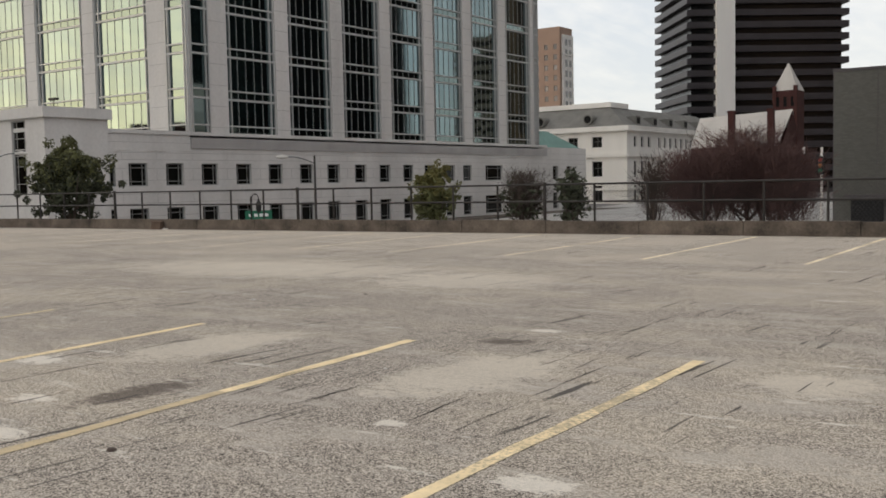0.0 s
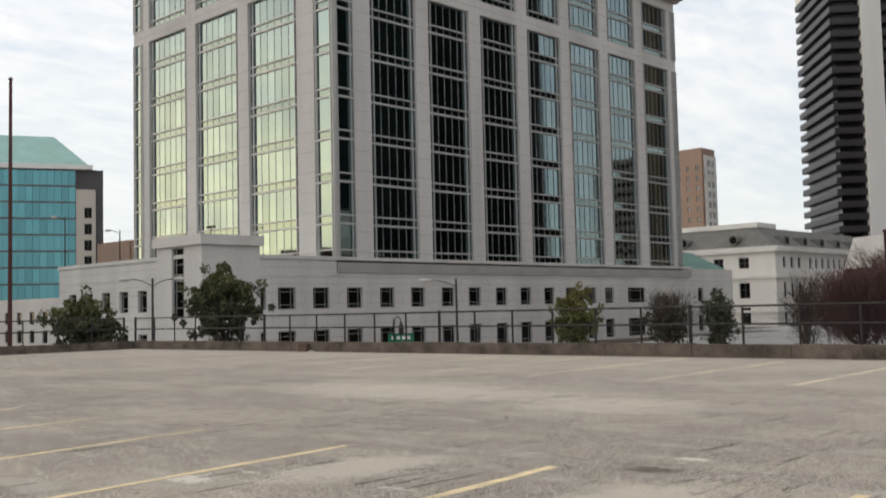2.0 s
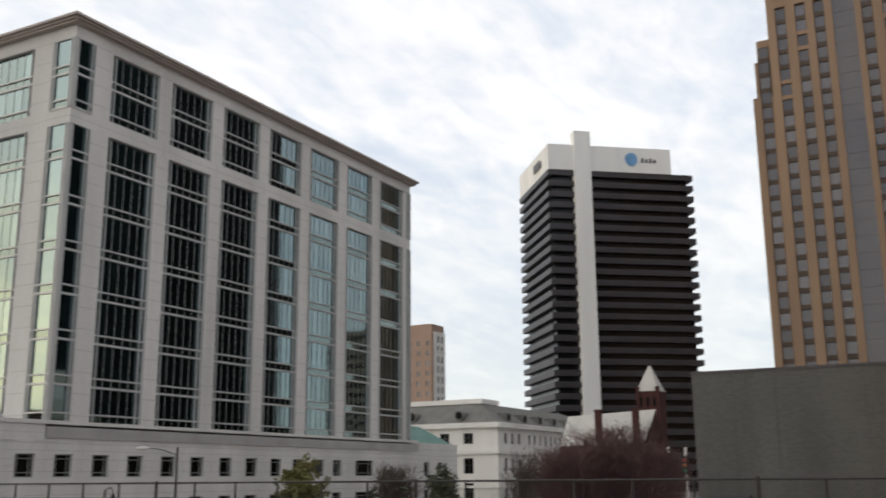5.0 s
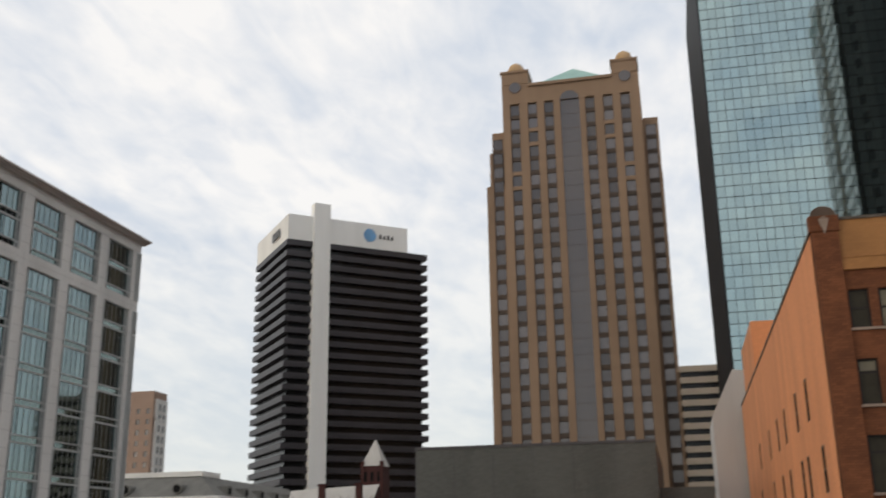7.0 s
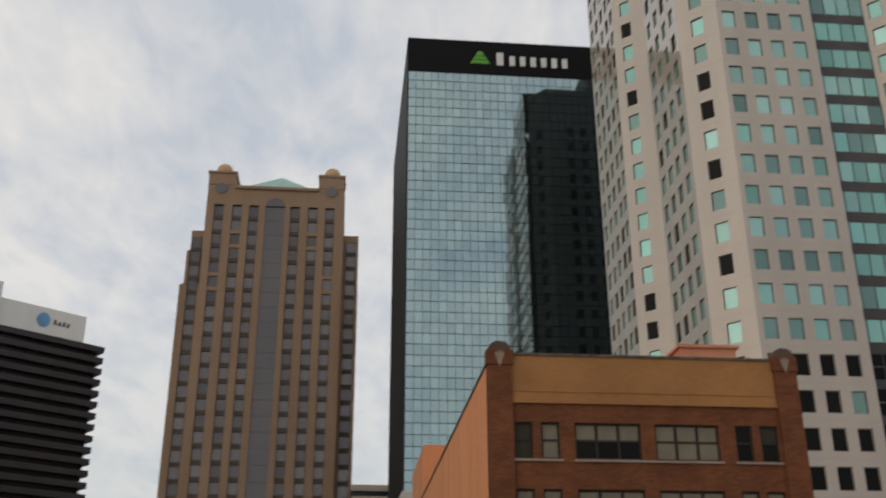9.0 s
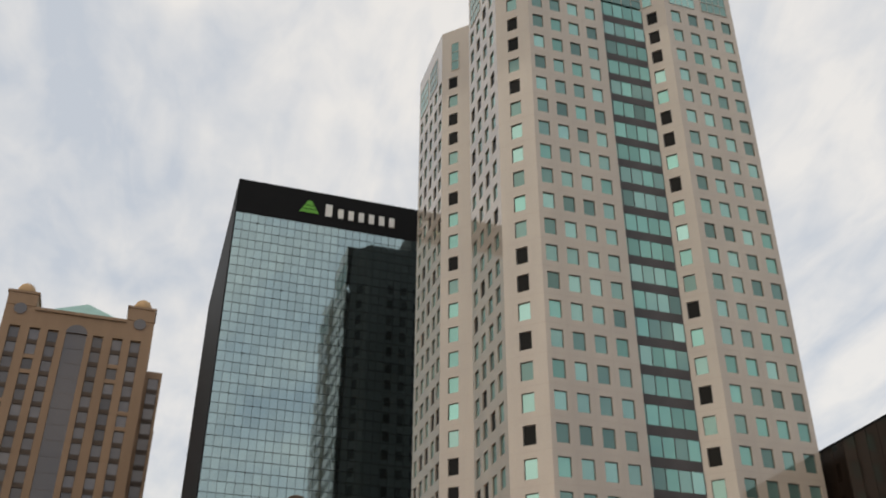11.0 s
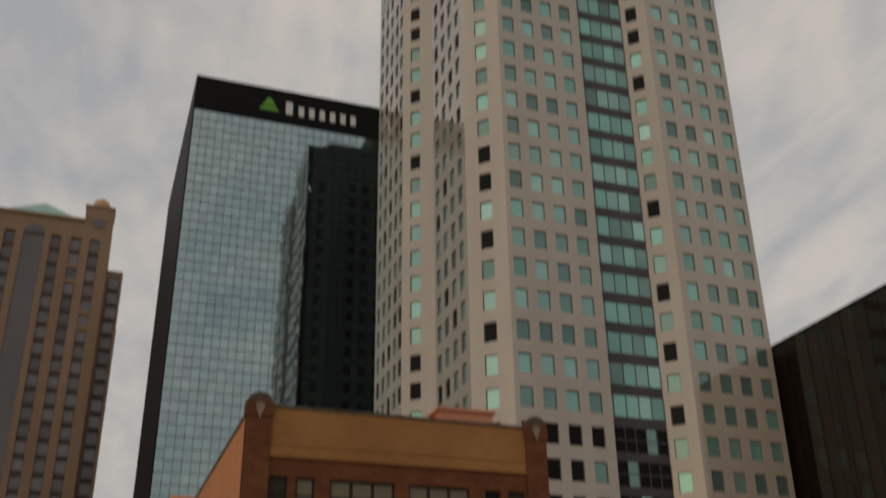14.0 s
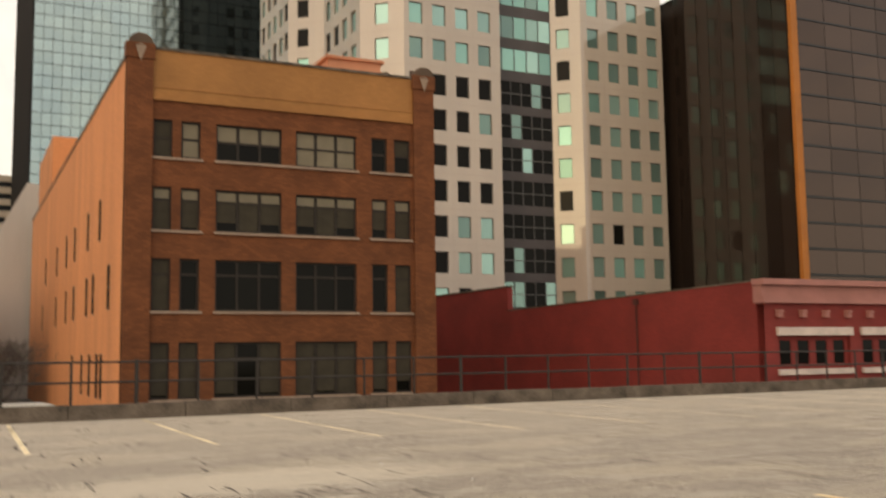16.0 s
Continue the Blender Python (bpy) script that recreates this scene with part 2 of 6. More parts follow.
def paint_material(name, col):
    """Yellow road paint, worn through to the asphalt in places."""
    m = mat(name, col, 0.8, vary=0.2, scale=4, fine=45, bump=0.3)
    nt = m.node_tree
    N, L = nt.nodes.new, nt.links.new
    b = nt.nodes["Principled BSDF"]
    src = b.inputs["Base Color"].links[0].from_socket
    tc, n1, n2 = N("ShaderNodeTexCoord"), N("ShaderNodeTexNoise"), N("ShaderNodeTexNoise")
    n1.inputs["Scale"].default_value, n1.inputs["Detail"].default_value, n1.inputs["Roughness"].default_value = 26, 5, 0.75
    n2.inputs["Scale"].default_value, n2.inputs["Detail"].default_value = 0.55, 3
    L(tc.outputs["Object"], n1.inputs[0]); L(tc.outputs["Object"], n2.inputs[0])
    a = N("ShaderNodeMath"); a.operation = "ADD"
    L(n1.outputs["Fac"], a.inputs[0]); L(n2.outputs["Fac"], a.inputs[1])
    r = N("ShaderNodeMapRange"); r.inputs[1].default_value, r.inputs[2].default_value = 1.0, 1.16
    L(a.outputs[0], r.inputs[0])
    x = N("ShaderNodeMix"); x.data_type = "RGBA"
    L(r.outputs[0], x.inputs[0]); L(src, x.inputs[6]); x.inputs[7].default_value = (0.40, 0.33, 0.22, 1)
    L(x.outputs[2], b.inputs["Base Color"])
    return m


M_DECK = deck_material()
M_PAINT = paint_material("worn_yellow_paint", (0.82, 0.65, 0.39))
M_PAINTWORN = paint_material("scuffed_brown_yellow_paint", (0.55, 0.43, 0.26))
M_PAINTPALE = paint_material("faded_yellow_paint", (0.86, 0.73, 0.50))
M_CRACK = mat("dark_crack", (0.022, 0.02, 0.018), 0.95, vary=0.2, bump=0)
M_CURB = mat("stained_concrete_curb", (0.10, 0.080, 0.064), 0.9, vary=0.65, scale=1.6, fine=14, bump=0.4)
M_FENCE = mat("dark_painted_steel", (0.03, 0.026, 0.024), 0.6, 0.3, vary=0.25, scale=3)
M_LIME = mat("pale_limestone", (0.55, 0.53, 0.508), 0.85, vary=0.17, scale=0.22, fine=4, bump=0.1, streak=True)
M_LIMEDARK = mat("grey_granite_band", (0.34, 0.325, 0.315), 0.7, vary=0.15, scale=0.4, streak=True)
M_FRAME = mat("grey_window_frame", (0.13, 0.13, 0.13), 0.5, 0.3, vary=0.1)
M_SILL = mat("weathered_stone_sill", (0.3, 0.22, 0.17), 0.85, 0.0, vary=0.2)
M_FRAMELT = mat("pale_metal_frame", (0.25, 0.25, 0.245), 0.5, 0.3, vary=0.1)
M_LIMEJOINT = mat("limestone_joint", (0.36, 0.345, 0.33), 0.9, vary=0.2, bump=0)
M_CORNICE = mat("brownish_stone_cornice", (0.37, 0.32, 0.29), 0.8, vary=0.12, scale=0.3)
M_SILVER = mat("silver_glazing_bar", (0.46, 0.46, 0.45), 0.45, 0.2, vary=0.1, bump=0)
M_GLASSMAIN = glass("green_grey_coated_glass", (0.175, 0.232, 0.240), 1.0, wave=0.0014, per_object=0.15)
M_GLASSSPAN = glass("grey_spandrel_glass", (0.155, 0.20, 0.192), 1.0, wave=0.001, per_object=0.1)
M_GLASSDARK = glass("dark_window_glass", (0.006, 0.006, 0.005), 0.0, wave=0.002, spec=0.1)
M_GLASSREG = glass("blue_mirror_glass", (0.32, 0.415, 0.425), 0.97, wave=0.0025, per_object=0.06)
M_GLASSTEAL = glass("teal_window_glass", (0.23, 0.385, 0.35), 0.6, wave=0.002, per_object=0.5)
M_GLASSPALE = glass("pale_teal_lit_glass", (0.22, 0.44, 0.39), 0.5, wave=0.002, per_object=0.25)
M_BLACK = mat("black_metal_panel", (0.004, 0.004, 0.0045), 0.6, spec=0.15, vary=0.2, scale=0.3, bump=0)
M_PINK = mat("polished_pinkish_granite", (0.425, 0.362, 0.298), 0.7, vary=0.1, scale=0.25, fine=5, bump=0.1, streak=True, coat=1.0)
# shade is put into this colour to deepen the tower's mirrored rear
M_REARSHADE = mat("rear_stone_with_shade", (0.06, 0.058, 0.054), 0.8, vary=0.2, scale=0.3, streak=True)
M_JOINT = mat("stone_joint", (0.36, 0.30, 0.255), 0.9, vary=0.1, bump=0)
M_TAN = mat("tan_granite", (0.285, 0.188, 0.122), 0.8, vary=0.15, scale=0.2, fine=3, streak=True)
M_TANDARK = mat("brown_spandrel", (0.075, 0.05, 0.035), 0.6, vary=0.15, scale=0.3)
M_SASH = mat("dark_brown_sash", (0.022, 0.016, 0.012), 0.7, vary=0.2, bump=0)
M_BRONZE = glass("bronze_window_glass", (0.135, 0.122, 0.12), 0.45, wave=0.002, per_object=0.3)
M_COPPERDK = mat("dull_green_copper", (0.15, 0.27, 0.235), 0.7, vary=0.15, scale=0.5)
M_COPPER = mat("green_copper_roof", (0.30, 0.47, 0.42), 0.7, vary=0.12, scale=0.3)
M_WHITE = mat("white_painted_concrete", (0.80, 0.785, 0.75), 0.85, vary=0.08, scale=0.15, streak=True)
M_CHAR = mat("charcoal_balcony_band", (0.075, 0.068, 0.07), 0.6, vary=0.2, scale=0.3, bump=0)
M_BAND = mat("dark_charcoal_band", (0.042, 0.038, 0.042), 0.45, vary=0.25, scale=0.15, bump=0)
M_BEIGE = mat("beige_concrete_band", (0.42, 0.35, 0.28), 0.85, vary=0.12, scale=0.2, streak=True)
M_VOID = mat("black_glazing_band", (0.008, 0.008, 0.009), 0.25, vary=0.2, scale=0.5, bump=0)
M_GOLD = mat("pale_gold_stone", (0.50, 0.33, 0.18), 0.7, vary=0.1)
M_ORANGE = mat("orange_painted_brick", (0.68, 0.275, 0.118), 0.85, vary=0.16, scale=0.35, fine=10, streak=True, brick=0.05)
M_HEAD = mat("faded_orange_plaster", (0.50, 0.235, 0.145), 0.85, vary=0.18, scale=0.6, streak=True)
M_OCHRE = mat("ochre_glazed_brick", (0.34, 0.155, 0.052), 0.8, vary=0.15, scale=0.5, fine=12, brick=0.06)
M_BRICK = mat("brown_brick", (0.155, 0.052, 0.020), 0.9, vary=0.28, scale=0.6, fine=14, bump=0.4, brick=0.16)
M_RED = mat("dark_red_painted_brick", (0.20, 0.026, 0.022), 0.75, vary=0.2, scale=0.35, fine=9, bump=0.3, brick=0.07)
M_LINTEL = mat("pale_pinkish_paint", (0.56, 0.47, 0.43), 0.8, vary=0.2, scale=1.0)
M_PINKTRIM = mat("dusty_pink_trim", (0.36, 0.16, 0.14), 0.8, vary=0.15)
M_DULL = mat("dark_grey_brick", (0.105, 0.105, 0.095), 0.9, vary=0.2, scale=0.25, fine=6, streak=True, brick=0.1)
M_VANWHITE = mat("dusty_white_car_paint", (0.40, 0.40, 0.39), 0.4, vary=0.15, scale=2, bump=0)
M_CREAM = mat("cream_stone", (0.80, 0.775, 0.73), 0.85, vary=0.1, scale=0.25, streak=True)
M_SLATE = mat("grey_slate_roof", (0.16, 0.155, 0.14), 0.8, vary=0.2, scale=0.6)
M_GREYWALL = mat("pale_grey_plaster", (0.54, 0.51, 0.47), 0.9, vary=0.1, scale=0.4, streak=True)
M_BROWNBR = mat("brown_tower_brick", (0.36, 0.245, 0.185), 0.9, vary=0.12, scale=0.2)
M_CHURCH = mat("deep_red_church_brick", (0.065, 0.023, 0.02), 0.9, vary=0.25, scale=0.5)
M_STREET = mat("street_asphalt", (0.17, 0.16, 0.15), 0.9, vary=0.25, scale=0.08, fine=2)
M_PLAZA = mat("pale_concrete_paving", (0.42, 0.40, 0.37), 0.9, vary=0.2, scale=0.15, fine=2)
M_BARK = mat("grey_brown_bark", (0.075, 0.055, 0.045), 0.95, vary=0.3, scale=3)
M_TWIG = mat("reddish_twigs", (0.11, 0.062, 0.056), 0.95, vary=0.3, scale=2)
M_LEAF = mat("olive_leaves", (0.09, 0.092, 0.034), 0.8, vary=0.5, scale=1.2, fine=6, bump=0)
M_LEAFDARK = mat("dark_evergreen_leaves", (0.044, 0.049, 0.026), 0.8, vary=0.5, scale=1.2, fine=6, bump=0)
M_LEAFYEL = mat("yellowing_leaves", (0.13, 0.115, 0.035), 0.8, vary=0.5, scale=0.8, fine=6, bump=0)
M_CURTAIN = mat("dim_olive_curtain", (0.034, 0.028, 0.017), 0.8, vary=0.3, scale=1.5)
M_BLINDGLARE = mat("pale_blind_and_glare", (0.18, 0.155, 0.11), 0.8, vary=0.15, scale=0.8)
M_SIGNWHITE = mat("white_sign_letters", (0.75, 0.75, 0.73), 0.5, vary=0.05, bump=0)
M_SIGNGREEN = mat("green_sign_shape", (0.12, 0.38, 0.04), 0.5, vary=0.1, bump=0)
M_SIGNBLUE = mat("blue_sign_shape", (0.16, 0.36, 0.60), 0.5, vary=0.3, scale=0.5, bump=0)
M_GREENSIGN = mat("green_street_sign", (0.01, 0.13, 0.07), 0.5, vary=0.1, bump=0)
M_AMBER = mat("orange_metal_strip", (0.40, 0.14, 0.025), 0.6, vary=0.15)
M_DKPANEL = glass("dark_bronze_glass", (0.085, 0.06, 0.05), 0.85, rough=0.08, wave=0.003, per_object=0.12)
M_STONECAP = mat("weathered_terracotta", (0.10, 0.068, 0.05), 0.9, vary=0.25)
M_TEALGL = glass("bright_teal_curtain_glass", (0.10, 0.26, 0.29), 0.8, wave=0.02, per_object=0.14)
M_DKSIDE = glass("dark_brown_side_glass", (0.026, 0.018, 0.014), 0.0, rough=0.08, wave=0.003, per_object=0.3, spec=0.3)


# ---- mesh helpers ----
class Mesh:
    def __init__(self):
        self.v, self.f, self.m = [], [], []

    def face(self, pts, mi=0):
        k = len(self.v)
        self.v += [tuple(p) for p in pts]
        self.f.append(tuple(range(k, k + len(pts))))
        self.m.append(mi)
        return self

    def box(self, x0, y0, z0, x1, y1, z1, mi=0):
        k = len(self.v)
        self.v += [(x, y, z) for z in (z0, z1) for x, y in ((x0, y0), (x1, y0), (x1, y1), (x0, y1))]
        for q in ((3, 2, 1, 0), (4, 5, 6, 7), (0, 1, 5, 4), (1, 2, 6, 5), (2, 3, 7, 6), (3, 0, 4, 7)):
            self.f.append(tuple(k + i for i in q))
            self.m.append(mi)
        return self

    def prism(self, poly, z0, z1, mi=0, poly_top=None):
        """A solid over a counter-clockwise outline."""
        k, n = len(self.v), len(poly)
        top = poly_top or poly
        self.v += [(x, y, z0) for x, y in poly] + [(x, y, z1) for x, y in top]
        self.f += [tuple(k + n - 1 - i for i in range(n)), tuple(k + n + i for i in range(n))]
        self.f += [(k + i, k + (i + 1) % n, k + n + (i + 1) % n, k + n + i) for i in range(n)]
        self.m += [mi] * (n + 2)
        return self

    def tube(self, a, b, ra, rb=None, n=8, mi=0):
        a, b = Vector(a), Vector(b)
        rb = ra if rb is None else rb
        d = (b - a).normalized()
        s = d.orthogonal().normalized()
        t = d.cross(s)
        k = len(self.v)
        for p, r in ((a, ra), (b, rb)):
            self.v += [tuple(p + (s * math.cos(2 * math.pi * i / n) + t * math.sin(2 * math.pi * i / n)) * r) for i in range(n)]
        self.f += [tuple(k + n - 1 - i for i in range(n)), tuple(k + n + i for i in range(n))]
        self.f += [(k + i, k + (i + 1) % n, k + n + (i + 1) % n, k + n + i) for i in range(n)]
        self.m += [mi] * (n + 2)
        return self

    def lathe(self, c, prof, n=16, mi=0):
        """A turned shape: prof is (radius, height) from bottom to top."""
        k = len(self.v)
        for r, z in prof:
            self.v += [(c[0] + r * math.cos(2 * math.pi * i / n), c[1] + r * math.sin(2 * math.pi * i / n), c[2] + z) for i in range(n)]
        for j in range(len(prof) - 1):
            self.f += [(k + j * n + i, k + j * n + (i + 1) % n, k + (j + 1) * n + (i + 1) % n, k + (j + 1) * n + i) for i in range(n)]
            self.m += [mi] * n
        self.f.append(tuple(k + (len(prof) - 1) * n + i for i in range(n)))
        self.m.append(mi)
        return self

    def data(self, name, mats, smooth=False):
        me = bpy.data.meshes.new(name)
        me.from_pydata(self.v, [], self.f)
        for m in mats:
            me.materials.append(m)
        me.polygons.foreach_set("material_index", self.m)
        if smooth:
            me.polygons.foreach_set("use_smooth", [True] * len(self.f))
        me.update()
        return me


def part(name, b, mats, parent=None, label="", m=None, smooth=False):
    mats = mats if isinstance(mats, (list, tuple)) else [mats]
    ob = new(name, b.data(name, mats, smooth) if isinstance(b, Mesh) else b)
    ob.parent = parent
    if m is not None:
        ob.matrix_basis = m
    return tagged(ob, label)


def thing(name, label, category, group="", kind="", at=(0, 0, 0)):
    ob = new(name)
    ob.location = at
    return tagged(ob, label, category, group, kind)


class Face:
    """A wall plane: origin o at z = 0, u along it (to the right seen from outside), n outward."""
    def __init__(self, o, u):
        self.o, self.u = Vector((o[0], o[1], 0)), Vector((u[0], u[1], 0)).normalized()
        self.n = Vector((self.u.y, -self.u.x, 0))

    def p(self, u, z, d=0.0):
        return self.o + self.u * u + self.n * d + Vector((0, 0, z))

    def m(self, u, z, d=0.0):
        """The pose of a piece whose x runs along the wall, z up and -y outward."""
        r = Matrix((self.u, -self.n, (0, 0, 1))).transposed().to_4x4()
        return Matrix.Translation(self.p(u, z, d)) @ r

    def wall(self, b, us, zs, hole, depth=0.3, mi=0):
        """Wall cells between the lines us and zs, left open with reveals where hole(i, j)."""
        for i in range(len(us) - 1):
            for j in range(len(zs) - 1):
                a, c, z0, z1 = us[i], us[i + 1], zs[j], zs[j + 1]
                if not hole(i, j):
                    b.face([self.p(a, z0), self.p(c, z0), self.p(c, z1), self.p(a, z1)], mi)
                    continue
                for q in (((a, z0), (c, z0)), ((c, z0), (c, z1)), ((c, z1), (a, z1)), ((a, z1), (a, z0))):
                    b.face([self.p(*q[0]), self.p(*q[0], -depth), self.p(*q[1], -depth), self.p(*q[1])], mi)

    def block(self, b, u0, z0, u1, z1, d0, d1, mi=0):
        k = len(b.v)
        b.v += [tuple(self.p(u, z, d)) for z in (z0, z1) for u, d in ((u0, d1), (u1, d1), (u1, d0), (u0, d0))]
        for q in ((3, 2, 1, 0), (4, 5, 6, 7), (0, 1, 5, 4), (1, 2, 6, 5), (2, 3, 7, 6), (3, 0, 4, 7)):
            b.f.append(tuple(k + i for i in q))
            b.m.append(mi)


def lines(spans, lo, hi):
    """Break lines and the set of open cells for openings (a, b) along a wall from lo to hi."""
    us, holes = [lo], set()
    for a, c in spans:
        if a > us[-1] + 1e-6:
            us.append(a)
        holes.add(len(us) - 1)
        us.append(c)
    if hi > us[-1] + 1e-6:
        us.append(hi)
    return us, holes


_panes = {}


def window_mesh(w, h, cols=1, rows=1, bar=0.08, frame=0.1, key="", mats=None, tilt=0.0):
    """A glazed window in its frame, w by h, its lower left corner at the origin: slot 0 frame, slot 1 glass."""
    k = (round(w, 2), round(h, 2), cols, rows, bar, frame, key)
    if k not in _panes:
        b = Mesh()
        b.box(0, -0.05, 0, frame, 0.05, h); b.box(w - frame, -0.05, 0, w, 0.05, h)
        b.box(frame, -0.05, 0, w - frame, 0.05, frame); b.box(frame, -0.05, h - frame, w - frame, 0.05, h)
        for i in range(1, cols):
            x = w * i / cols
            b.box(x - bar / 2, -0.03, frame, x + bar / 2, 0.03, h - frame)
        for j in range(1, rows):
            z = h * j / rows
            b.box(frame, -0.04, z - bar / 2, w - frame, 0.02, z + bar / 2)
        for i in range(cols):
            for j in range(rows):
                x0, x1, z0, z1 = w * i / cols, w * (i + 1) / cols, h * j / rows, h * (j + 1) / rows
                b.face([(x0, 0.015, z0), (x1, 0.015, z0), (x1, 0.015, z1), (x0, 0.015, z1)], 1)
        _panes[k] = b.data("window", mats)
    return _panes[k]


_shared = {}


def shared(key, make):
    if key not in _shared:
        _shared[key] = make()
    return _shared[key]


def ring(w, h, f, y0=-0.05, y1=0.05):
    """A rectangular frame in one piece."""
    b = Mesh()
    for y in (y0, y1):
        b.v += [(0, y, 0), (w, y, 0), (w, y, h), (0, y, h), (f, y, f), (w - f, y, f), (w - f, y, h - f), (f, y, h - f)]
    for i in range(4):
        j = (i + 1) % 4
        b.f += [(i, j, 4 + j, 4 + i), (8 + j, 8 + i, 12 + i, 12 + j), (j, i, 8 + i, 8 + j), (4 + i, 4 + j, 12 + j, 12 + i)]
        b.m += [0] * 4
    return b


def window(o, m, w, h, xs=(), zs=(), fr=None, gl=None, bar=0.07, frame=0.09, split=False, rng=None):
    """A window: a frame with its glazing bars at xs and zs, and its glass, whole or pane by pane."""
    win = part("window", shared(("ring", round(w, 3), round(h, 3), frame, fr.name), lambda: ring(w, h, frame).data("window", [fr])), None, o, m=m)
    for x in xs:
        part("glazing_bar", shared(("v", round(h, 3), bar, fr.name), lambda: Mesh().box(-bar / 2, -0.04, frame, bar / 2, 0.03, h - frame).data("glazing_bar", [fr])), None, win, m=Matrix.Translation((x, 0, 0)))
    for z in zs:
        part("glazing_bar", shared(("h", round(w, 3), bar, fr.name), lambda: Mesh().box(frame, -0.045, -bar / 2, w - frame, 0.025, bar / 2).data("glazing_bar", [fr])), None, win, m=Matrix.Translation((0, 0, z)))
    us, vs = ([0, *xs, w], [0, *zs, h]) if split else ([0, w], [0, h])
    for a, c in zip(us, us[1:]):
        for e, g in zip(vs, vs[1:]):
            pw, ph = c - a, g - e
            me = shared(("pane", round(pw, 3), round(ph, 3), gl.name), lambda: Mesh().face([(0, 0, 0), (pw, 0, 0), (pw, 0, ph), (0, 0, ph)]).data("pane", [gl]))
            tilt = Matrix() if rng is None else Euler((rng.gauss(0, 0.0022), 0, rng.gauss(0, 0.0022))).to_matrix().to_4x4()
            part("pane", me, None, win, m=Matrix.Translation((a, 0.012, e)) @ tilt)
    return win

GROUND = -3.0

# ---- ground, parking deck, curb ----
b = Mesh()
b.face([(-2500, -2500, GROUND), (2500, -2500, GROUND), (2500, 2500, GROUND), (-2500, 2500, GROUND)])
tagged(part("ground", b, M_STREET), "dark grey street asphalt and paved ground below the deck", "ground", kind="structure")

def edge(x):
    """Where the deck's far curb begins."""
    return 27.75 + 0.05 * x


b = Mesh()
b.prism([(-46, -45), (70, -45), (70, edge(70) + 0.37), (-46, edge(-46) + 0.37)], -0.6, 0)
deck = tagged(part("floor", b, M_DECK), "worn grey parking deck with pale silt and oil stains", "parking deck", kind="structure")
b = Mesh()
b.prism([(-45.6, -44.6), (69.6, -44.6), (69.6, edge(69.6) + 0.2), (-45.6, edge(-45.6) + 0.2)], GROUND, -0.6)
tagged(part("wall_deck", b, M_CURB), "stained concrete walls under the parking deck", "wall", kind="structure")


def stall_line(x, y0, y1, w=0.11, lean=0.0, m=M_PAINT):
    """A painted stall line with a ragged edge."""
    b = Mesh()
    n = max(4, int((y1 - y0) / 0.35))
    rng = random.Random(int(x * 100))
    pts = []
    for i in range(n + 1):
        y = y0 + (y1 - y0) * i / n
        c = x + lean * (y - y0)
        pts.append((c - w / 2 + rng.uniform(-0.012, 0.012), c + w / 2 + rng.uniform(-0.012, 0.012), y))
    for p, q in zip(pts, pts[1:]):
        b.face([(p[0], p[2], 0.004), (p[1], p[2], 0.004), (q[1], q[2], 0.004), (q[0], q[2], 0.004)])
    part("stall_line", b, m, deck, "worn yellow painted stall line")


for k in range(-5, 11):
    j = min(max(k, 0), 4)
    tip, lean = (8.38, 8.1, 7.93, 7.88, 7.85)[j], (-0.046, -0.098, -0.113, -0.15, -0.18)[j]
    x0 = -3.29 - 2.98 * k - lean * (tip - 2.6)
    if k == 1:
        # scuffed away beside the oil stain
        stall_line(x0, 2.6, 5.3, w=0.115, lean=lean, m=M_PAINTWORN)
        stall_line(x0 + lean * 2.7, 5.3, tip, w=0.12, lean=lean)
    else:
        stall_line(x0, 2.6, tip, w=0.12, lean=lean)
for k in range(-12, 14):
    x = 1.19 + 3.24 * k
    stall_line(x, 18.6, edge(x) - 0.5, lean=-0.05 if x < 0 else 0.01, m=M_PAINTPALE)

rng = random.Random(8)
for i in range(28):
    x, y = rng.uniform(-6.3, -3.7), rng.uniform(5.0, 8.6)
    if i > 22:
        x, y = rng.uniform(-10.5, 0.5), rng.uniform(4.0, 11.0)
    lean, n, run = rng.uniform(-0.13, -0.03), rng.randint(3, 6), rng.uniform(0.25, 0.95)
    b, pts = Mesh(), []
    for q in range(n + 1):
        w = 0.0055 * math.sin(math.pi * (q + 0.35) / (n + 0.7)) * rng.uniform(0.6, 1.3)
        c = x + lean * run * q / n + rng.uniform(-0.012, 0.012)
        pts.append((c - w, c + w, y + run * q / n))
    for p, q in zip(pts, pts[1:]):
        b.face([(p[0], p[2], 0.004), (p[1], p[2], 0.004), (q[1], q[2], 0.004), (q[0], q[2], 0.004)])
    part("crack", b, M_CRACK, deck, "dark open crack in the asphalt")

b = Mesh()
kerb = Face((-46, edge(-46)), (1, 0.05))
for i in range(38):
    kerb.block(b, 3.05 * i, 0, 3.05 * i + 3.03, 0.40 + 0.012 * math.sin(i * 2.3), -0.35, 0.0)
for i in range(23):
    y = -44 + 3.05 * i
    b.box(-46, y, 0, -45.72, min(y + 3.03, edge(-46) - 0.02), 0.39 + 0.012 * math.sin(i * 1.7))
tagged(part("trim_curb", b, M_CURB), "low dirty brown concrete curb along the deck edge", "curb", kind="structure")


